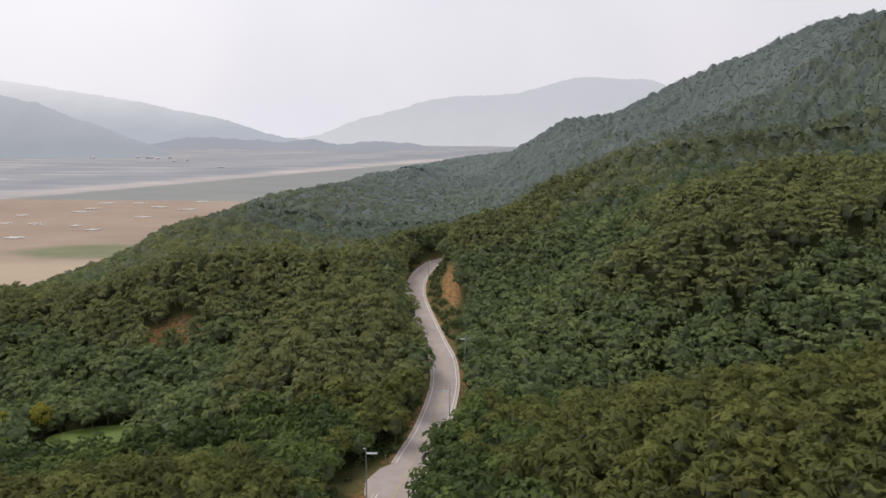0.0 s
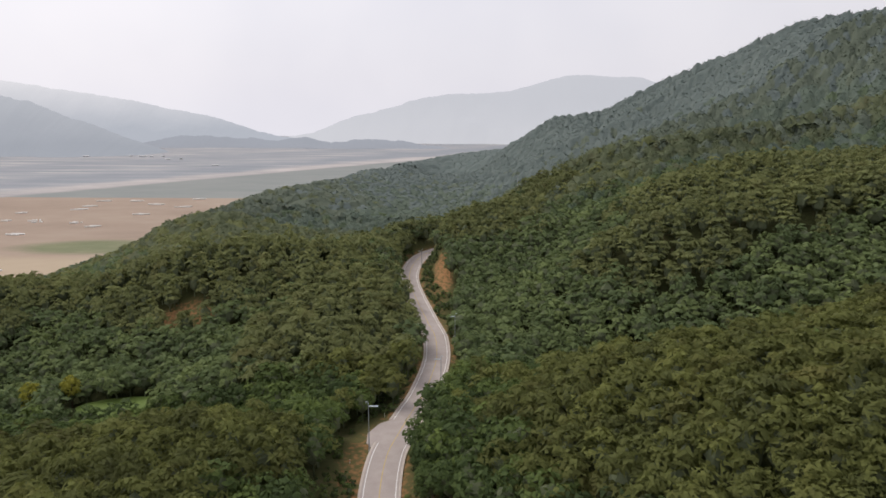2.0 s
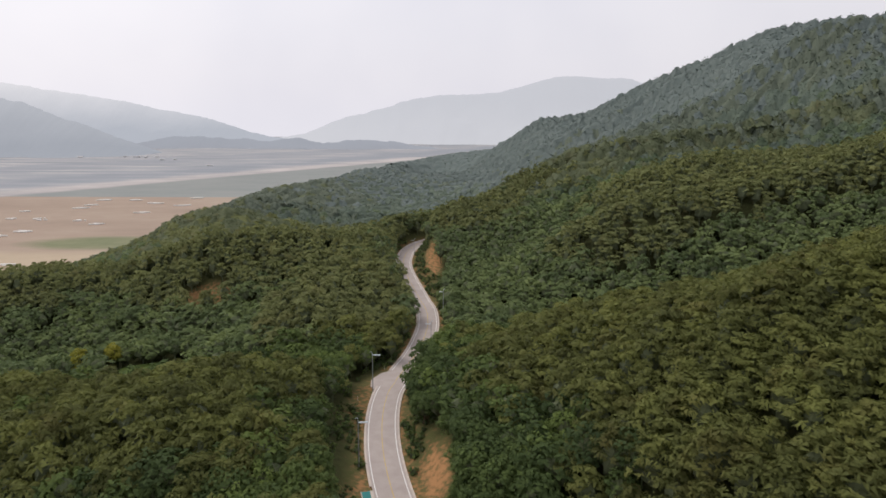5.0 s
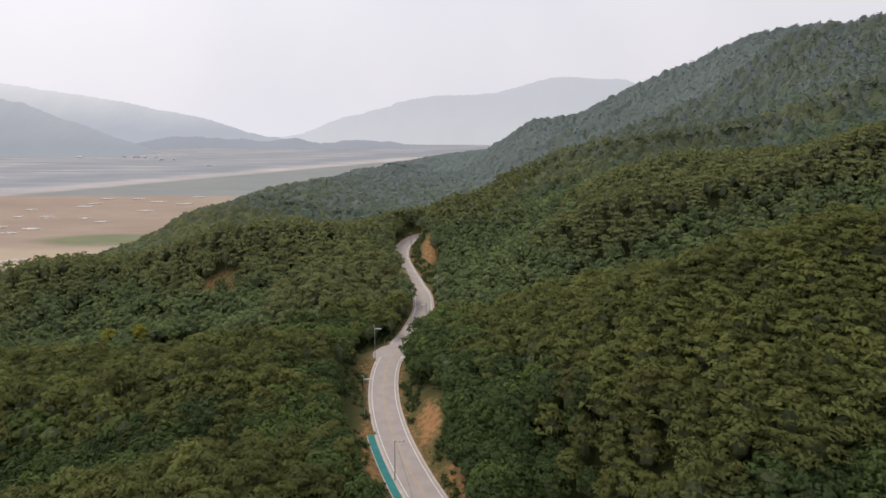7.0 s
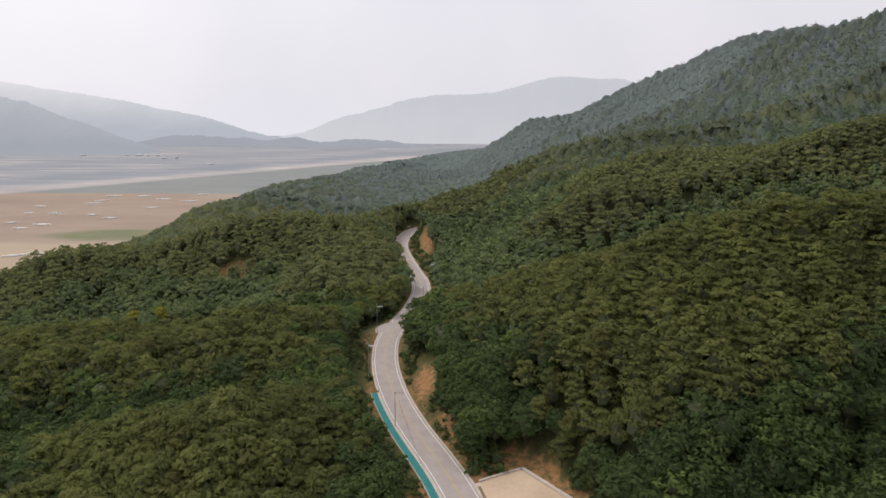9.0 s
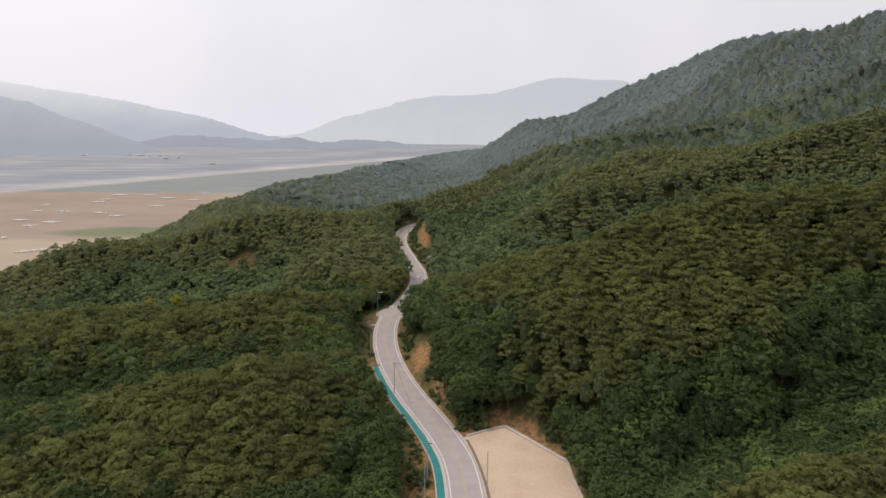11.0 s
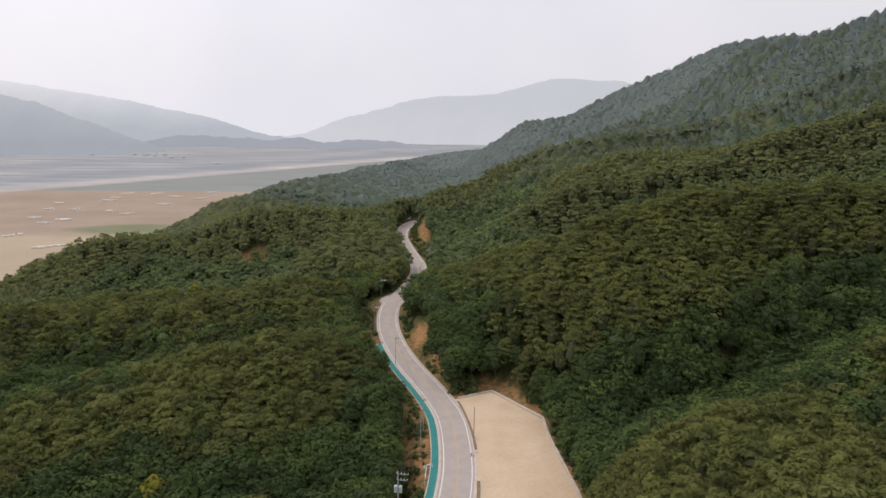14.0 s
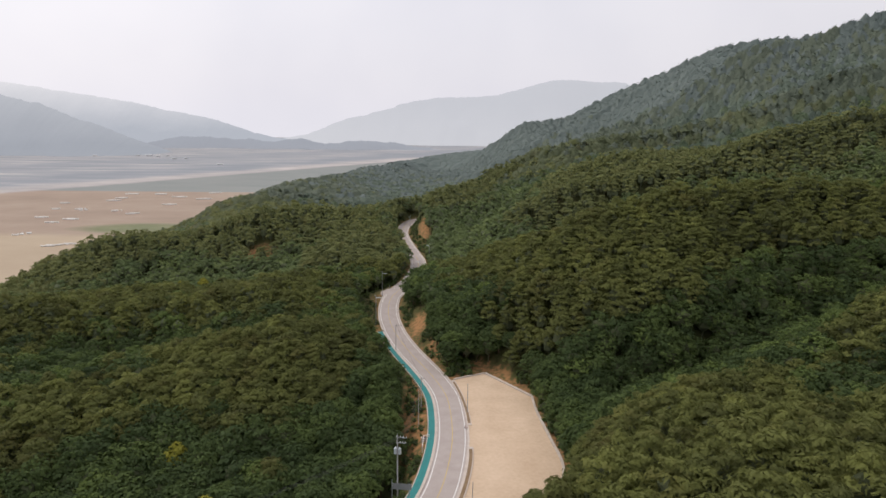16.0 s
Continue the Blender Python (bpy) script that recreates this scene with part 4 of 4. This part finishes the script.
# ---------------- poles, signs and small things ----------------


def tube(bm, a, b, r0, r1=None, n=8):
    """A tapered round bar from a to b."""
    a, b = Vector(a), Vector(b)
    r1 = r0 if r1 is None else r1
    q = (b - a).to_track_quat("Z", "Y")
    rings = []
    for p, r in ((a, r0), (b, r1)):
        rings.append([bm.verts.new(p + q @ Vector((r * math.cos(k * 6.28319 / n), r * math.sin(k * 6.28319 / n), 0))) for k in range(n)])
    for k in range(n):
        bm.faces.new((rings[0][k], rings[0][(k + 1) % n], rings[1][(k + 1) % n], rings[1][k]))
    bm.faces.new(rings[0][::-1])
    bm.faces.new(rings[1])
    return bm


def block(bm, x0, x1, y0, y1, z0, z1, bev=0.0):
    """A box with softened edges."""
    made = bmesh.ops.create_cube(bm, size=1.0)["verts"]
    for v in made:
        v.co = ((x0 + x1) / 2 + v.co.x * (x1 - x0), (y0 + y1) / 2 + v.co.y * (y1 - y0), (z0 + z1) / 2 + v.co.z * (z1 - z0))
    if bev:
        bmesh.ops.bevel(bm, geom=list({e for v in made for e in v.link_edges}), offset=bev, segments=2, affect="EDGES")
    return bm


LAMP_GREY = plain("lamp_grey", (0.42, 0.47, 0.50), (0.55, 0.60, 0.62), 2.0, 0.45, 0.3)
PORCELAIN = plain("porcelain", (0.55, 0.55, 0.54), (0.7, 0.7, 0.68), 3.0, 0.3)
SIGN_GREY = plain("sign_back", (0.20, 0.21, 0.215), (0.28, 0.29, 0.295), 1.0, 0.55, 0.4)
RED = plain("reflector_red", (0.35, 0.05, 0.03), (0.5, 0.08, 0.05), 2.0, 0.5)


def street_lamp(x, y, h, arm, turn, base=None):
    """A slim steel pole with a long flat lamp arm and a hooked top."""
    z = ground_height(x, y) if base is None else base
    ob = thing("street_lamp", x, y, z, "slim grey steel street lamp with flat arm beside the road", "street lamp", "street lamps along the road", turn)
    h -= z
    bm = tube(bmesh.new(), (0, 0, -0.3), (0, 0, h - 0.6), 0.13, 0.085)
    part("pole", bm, STEEL, ob)
    bm = bmesh.new()
    for k in range(5):
        a0, a1 = k * 0.5, (k + 1) * 0.5
        tube(bm, (-0.32 + 0.32 * math.cos(a0), 0, h - 0.6 + 0.5 * math.sin(a0)), (-0.32 + 0.32 * math.cos(a1), 0, h - 0.6 + 0.5 * math.sin(a1)), 0.06, 0.06, 6)
    part("hook", bm, LAMP_GREY, ob)
    bm = block(bmesh.new(), 0.05, arm, -0.22, 0.22, h - 1.18, h - 1.02, 0.03)
    head = part("lamp_arm", bm, LAMP_GREY, ob, "pale flat lamp arm")
    part("lens", block(bmesh.new(), arm * 0.35, arm - 0.06, -0.16, 0.16, h - 1.215, h - 1.185, 0.01), PORCELAIN, head)
    part("base_plate", block(bmesh.new(), -0.22, 0.22, -0.22, 0.22, -0.1, 0.06, 0.01), STEEL, ob)
    return ob


street_lamp(-13.1, 259.4, 11.2, 2.1, 0)
street_lamp(-12.9, 221.3, 11.2, 2.0, 4)
street_lamp(7.4, 322.0, 11.3, 1.5, 180)
street_lamp(2.7, 291.5, 9.2, 1.8, 180)
street_lamp(3.5, 455, 15.1, 1.6, 180)
street_lamp(-4.7, 415, 12.7, 1.6, 180)


def roadside_pole(x, y, h, arm, r=0.12, dark=False):
    """A thin pole with a short crossarm and pin insulators."""
    z = ground_height(x, y)
    ob = thing("utility_pole", x, y, z, "thin weathered grey utility pole beside the road", "utility pole", "thin poles along the road")
    h -= z
    part("pole", tube(bmesh.new(), (0, 0, -0.4), (0, 0, h), r, r * 0.7), STEEL if dark else POLE_CON, ob)
    if arm:
        bar = part("crossarm", block(bmesh.new(), -0.25, arm, -0.04, 0.04, h - 0.30, h - 0.22, 0.01), POLE_CON, ob)
        for k in range(3):
            u = 0.25 + k * (arm - 0.3) / 2
            bm = tube(bmesh.new(), (u, 0, h - 0.22), (u, 0, h - 0.02), 0.06, 0.09, 6)
            part("insulator", bm, DARK, bar)
    return ob


roadside_pole(-4.3, 193.4, 8.8, 1.9)
roadside_pole(4.2, 151.2, 8.3, 0.9)
roadside_pole(3.6, 143.6, 8.1, 0)
roadside_pole(16.2, 148.2, 7.9, 0, 0.11, True)
roadside_pole(14.6, 108.8, 4.4, 0, 0.09, True)
roadside_pole(58, 566, 34, 0)

# transformer pole
tz = ground_height(-0.3, 111.5)
tp = thing("transformer_pole", -0.3, 111.5, tz, "concrete utility pole with crossarms and a grey transformer", "utility pole", turn=-12)
top = 12.9 - tz
part("pole", tube(bmesh.new(), (0, 0, -0.5), (0, 0, top), 0.19, 0.12, 12), POLE_CON, tp)
for dz, half in ((0.35, 1.1), (1.5, 1.0)):
    bar = part("crossarm", block(bmesh.new(), -half * 0.25, half * 1.6, -0.06, 0.06, top - dz - 0.12, top - dz, 0.015), STEEL, tp)
    for u in (-0.15, 0.55, 1.1, 1.65):
        bm = tube(bmesh.new(), (u * half, 0, top - dz), (u * half, 0, top - dz + 0.13), 0.05, 0.05, 6)
        tube(bm, (u * half, 0, top - dz + 0.13), (u * half, 0, top - dz + 0.3), 0.10, 0.06, 8)
        part("insulator", bm, PORCELAIN, bar)
for side in (-0.42, 0.42):
    tank = part("transformer", tube(bmesh.new(), (side, 0.1, top - 4.0), (side, 0.1, top - 2.9), 0.33, 0.33, 14), LAMP_GREY, tp, "pale grey transformer drum")
    part("lid", tube(bmesh.new(), (side, 0.1, top - 2.9), (side, 0.1, top - 2.78), 0.35, 0.26, 14), LAMP_GREY, tank)
    part("bushing", tube(bmesh.new(), (side, 0.1, top - 2.78), (side, 0.1, top - 2.5), 0.05, 0.04, 6), PORCELAIN, tank)
part("bracket", block(bmesh.new(), -0.6, 0.6, -0.05, 0.05, top - 3.75, top - 3.65, 0.01), STEEL, tp)
part("stay_cap", tube(bmesh.new(), (0, 0, top), (0, 0, top + 0.35), 0.05, 0.03, 6), STEEL, tp)


def cable(a, b, sag, label):
    cu = bpy.data.curves.new("overhead_cable", "CURVE")
    cu.dimensions, cu.bevel_depth, cu.bevel_resolution = "3D", 0.022, 1
    sp = cu.splines.new("POLY")
    n = 16
    sp.points.add(n)
    for i in range(n + 1):
        u = i / n
        p = Vector(a).lerp(Vector(b), u)
        sp.points[i].co = (p.x, p.y, p.z - 4 * sag * u * (1 - u), 1)
    cu.materials.append(DARK)
    tagged(new("overhead_cable", cu), label, "cable", "overhead cables")


for off in (-0.2, 0.5, 1.1):
    cable((-0.3 + off, 111.3, 12.4), (-38 + off, 86, 9.5), 1.2, "thin dark overhead cable running off the transformer pole")
    cable((-0.3 + off, 111.7, 11.3), (3.9 + off * 0.4, 143.6, 7.9), 0.7, "thin dark overhead cable between roadside poles")
cable((3.8, 143.6, 7.9), (4.4, 151.2, 8.0), 0.1, "thin dark overhead cable between roadside poles")
cable((4.4, 151.2, 8.0), (-4.0, 193.4, 8.5), 0.6, "thin dark overhead cable between roadside poles")

# road sign seen from behind
gz = ground_height(0.8, 108.9)
sg = thing("road_sign", 0.6, 108.9, gz, "wide grey metal road sign seen from behind on two posts", "road sign", turn=-8)
up = 4.1 - gz
for px in (-1.9, 1.5):
    part("post", tube(bmesh.new(), (px, 0, -0.4), (px, 0, up + (0.5 if px < 0 else 0)), 0.09, 0.08, 8), STEEL, sg)
panel = part("panel", block(bmesh.new(), -1.75, 2.0, -0.12, -0.06, up - 1.35, up - 0.05, 0.02), SIGN_GREY, sg, "dull grey panel back")
for dz in (0.12, 0.6, 1.15):
    part("stiffener", block(bmesh.new(), -1.95, 2.0, -0.06, 0.04, up - dz - 0.12, up - dz, 0.01), LAMP_GREY, panel)

# white pipe rail and drain head by the path
rail = thing("handrail", 4.6, 129.6, ground_height(4.6, 129.6), "white painted pipe handrail beside a small drain", "handrail")
rz = -ground_height(4.6, 129.6)
for a, b in (((0, 0), (0.3, 4.8)), ((0.3, 4.8), (1.6, 5.3))):
    part("top_rail", tube(bmesh.new(), (*a, rz + 0.8), (*b, rz + 0.8), 0.07, 0.07, 8), WHITE, rail)
for px, py in ((0, 0), (0.15, 2.4), (0.3, 4.8), (1.6, 5.3)):
    part("post", tube(bmesh.new(), (px, py, -0.3), (px, py, rz + 0.8), 0.06, 0.06, 8), WHITE, rail)
drain = thing("drain_head", 5.0, 135.6, ground_height(5.0, 135.6), "small pale concrete drain head", "drain")
bm = block(bmesh.new(), -0.7, 0.9, -0.5, 0.5, -0.4, 0.55 + max(0.0, rz * 0.2), 0.06)
part("wall", bm, CONCRETE, drain)
part("grate", block(bmesh.new(), -0.45, 0.65, -0.3, 0.3, 0.55 + max(0.0, rz * 0.2), 0.60 + max(0.0, rz * 0.2), 0.01), DARK, drain)


def marker_post(x, y):
    z = float(road_z(y))
    ob = thing("marker_post", x, y, z, "short dark marker post with red band at the road edge", "bollard", "marker posts")
    part("post", tube(bmesh.new(), (0, 0, -0.3), (0, 0, 0.75), 0.07, 0.06, 8), DARK, ob)
    part("band", tube(bmesh.new(), (0, 0, 0.5), (0, 0, 0.66), 0.075, 0.075, 8), RED, ob)


marker_post(15.0, 139.4)
marker_post(15.5, 138.8)


def delineator(x, y):
    z = ground_height(x, y)
    ob = thing("delineator_post", x, y, z, "slim white delineator post on the verge", "road post", "delineator posts")
    part("post", tube(bmesh.new(), (0, 0, -0.3), (0, 0, 0.95), 0.06, 0.05, 8), WHITE, ob)
    part("reflector", block(bmesh.new(), -0.05, 0.05, -0.07, -0.055, 0.68, 0.84, 0.005), RED, ob)


for x, y in ((-11.0, 275.5), (-7.4, 283.5), (-16.6, 254), (-3.4, 207), (7.2, 331)):
    delineator(x, y)

# ---------------- lake bed: wrapped bales ----------------


def bale_group(x, y, n, turn, rows=2):
    """White wrapped bales lined up on the field."""
    z = BED
    ob = thing("bale_stack", x, y, z, "rows of white wrapped straw bales on the brown field", "bales", "white bale stacks on the lake bed", turn)
    r = random.Random(int(x * 7 + y))
    proto_me = None
    for j in range(rows):
        for i in range(n):
            if r.random() < 0.12:
                continue
            bm = tube(bmesh.new(), (-1.1, 0, 0.74), (-0.9, 0, 0.74), 0.64, 0.76, 10)
            tube(bm, (-0.9, 0, 0.74), (0.9, 0, 0.74), 0.76, 0.76, 10)
            tube(bm, (0.9, 0, 0.74), (1.1, 0, 0.74), 0.76, 0.64, 10)
            if proto_me is None:
                b = part("bale", bm, BALE, ob)
                proto_me = b.data
            else:
                bm.free()
                b = new("bale", proto_me)
                b.parent = ob
            b.matrix_basis = pose((i - n / 2) * 2.5 + r.uniform(-0.3, 0.3) + j * 3.5, j * 4.2 + r.uniform(-0.3, 0.3), 0, 0, 0, r.uniform(-8, 8))


STACKS = [(-535, 954, 4), (-511, 889, 4), (-478, 890, 4), (-470, 880, 3), (-444, 798, 5), (-423, 876, 5), (-388, 850, 5), (-478, 988, 7), (-481, 1020, 6), (-490, 1080, 8), (-445, 1081, 7),
          (-399, 1043, 8), (-350, 1019, 8), (-360, 1107, 6), (-287, 1025, 4), (-377, 946, 7), (-436, 684, 4), (-431, 694, 4), (-450, 770, 5), (-486, 811, 5), (-439, 796, 4),
          (-368, 624, 5), (-356, 632, 5)]
for x, y, n in STACKS:
    bale_group(x, y, n, random.Random(int(x)).uniform(-14, 14))

# small rice field in the hollow
GRASS = plain("young_rice", (0.082, 0.130, 0.016), (0.112, 0.164, 0.024), 0.3, 0.8, bumpy=0.3)
fx, fy = np.meshgrid(np.linspace(-1, 1, 22), np.linspace(-1, 1, 14))
px, py = -90 + fx * 15 * np.sqrt(1 - fy ** 2 / 2), 310 + fy * 7 * np.sqrt(1 - fx ** 2 / 2)
pz = height(px, py)
pz = pz * 0.6 + pz.mean() * 0.4 + 0.5
ii = np.arange(px.size).reshape(px.shape)
tagged(new("rice_field", mesh_from("rice_field", np.stack([px, py, pz], -1).reshape(-1, 3), np.stack([ii[:-1, :-1], ii[:-1, 1:], ii[1:, 1:], ii[1:, :-1]], -1).reshape(-1, 4), [GRASS], True)),
       "bright green rice field in a hollow of the wood", "field", kind="structure")


# white buildings of a village on the far flats
def farm_shed(x, y, w, d, h, turn):
    w, d, h = w * 0.62, d * 0.62, h * 0.75
    shed = thing("farm_shed", x, y, BED, "pale low farm shed on the far flats", "shed", "sheds on the flats", turn)
    part("wall", block(bmesh.new(), -w / 2, w / 2, -d / 2, d / 2, -0.5, h, 0.1), SHED_WALL, shed)
    b = bmesh.new()
    q = [b.verts.new(p) for p in ((-w / 2 - 1, -d / 2 - 1, h), (w / 2 + 1, -d / 2 - 1, h), (w / 2 + 1, d / 2 + 1, h), (-w / 2 - 1, d / 2 + 1, h), (-w / 2 - 1, 0, h + d * 0.25), (w / 2 + 1, 0, h + d * 0.25))]
    for f in ((0, 1, 5, 4), (2, 3, 4, 5), (0, 4, 3), (1, 2, 5), (3, 2, 1, 0)):
        b.faces.new([q[k] for k in f])
    part("roof", b, SHED_WALL, shed)


SHED_WALL = plain("pale_sheeting", (0.42, 0.42, 0.43), (0.52, 0.515, 0.52), 0.1, 0.6)
for x, y, w, d, h, turn in ((-938, 2210, 34, 12, 5, 8), (-905, 2200, 16, 9, 4, -10), (-880, 2225, 20, 10, 4, 20), (-800, 2070, 22, 9, 4, 5), (-770, 2090, 14, 8, 4, -14), (-985, 2230, 18, 9, 4, 30), (-1110, 2190, 24, 9, 4, 12), (-578, 1830, 26, 8, 3, 6)):
    farm_shed(x, y, w, d, h, turn)

# small hut and wall far up the valley
ROOF = plain("white_sheet_roof", (0.62, 0.62, 0.62), (0.75, 0.75, 0.75), 0.5, 0.5)
WALL = plain("pale_render", (0.42, 0.40, 0.37), (0.52, 0.50, 0.46), 0.7, 0.85)
hut = thing("roadside_hut", 38.4, 498, ground_height(38.4, 498), "small pale hut with a white sheet roof among trees", "hut", turn=14)
part("wall", block(bmesh.new(), -3, 3, -2.2, 2.2, -1, 2.7, 0.05), WALL, hut)
bm = bmesh.new()
vs = [bm.verts.new(p) for p in ((-3.5, -2.8, 2.6), (3.5, -2.8, 2.6), (3.5, 2.8, 2.6), (-3.5, 2.8, 2.6), (-3.5, 0, 4.0), (3.5, 0, 4.0))]
for f in ((0, 1, 5, 4), (2, 3, 4, 5), (0, 4, 3), (1, 2, 5), (3, 2, 1, 0)):
    bm.faces.new([vs[k] for k in f])
part("roof", bm, ROOF, hut, "white metal sheet roof")
part("door", block(bmesh.new(), -0.5, 0.5, -2.27, -2.2, 0.0, 2.05, 0.01), DARK, hut)
low_wall = thing("retaining_wall", -5, 930, ground_height(-5, 930), "long pale concrete wall beside the far road", "wall", turn=4)
part("wall", block(bmesh.new(), -20, 20, -0.4, 0.4, -3, 2.6, 0.05), CONCRETE, low_wall)
part("coping", block(bmesh.new(), -20.2, 20.2, -0.55, 0.55, 2.6, 2.9, 0.04), CONCRETE, low_wall)
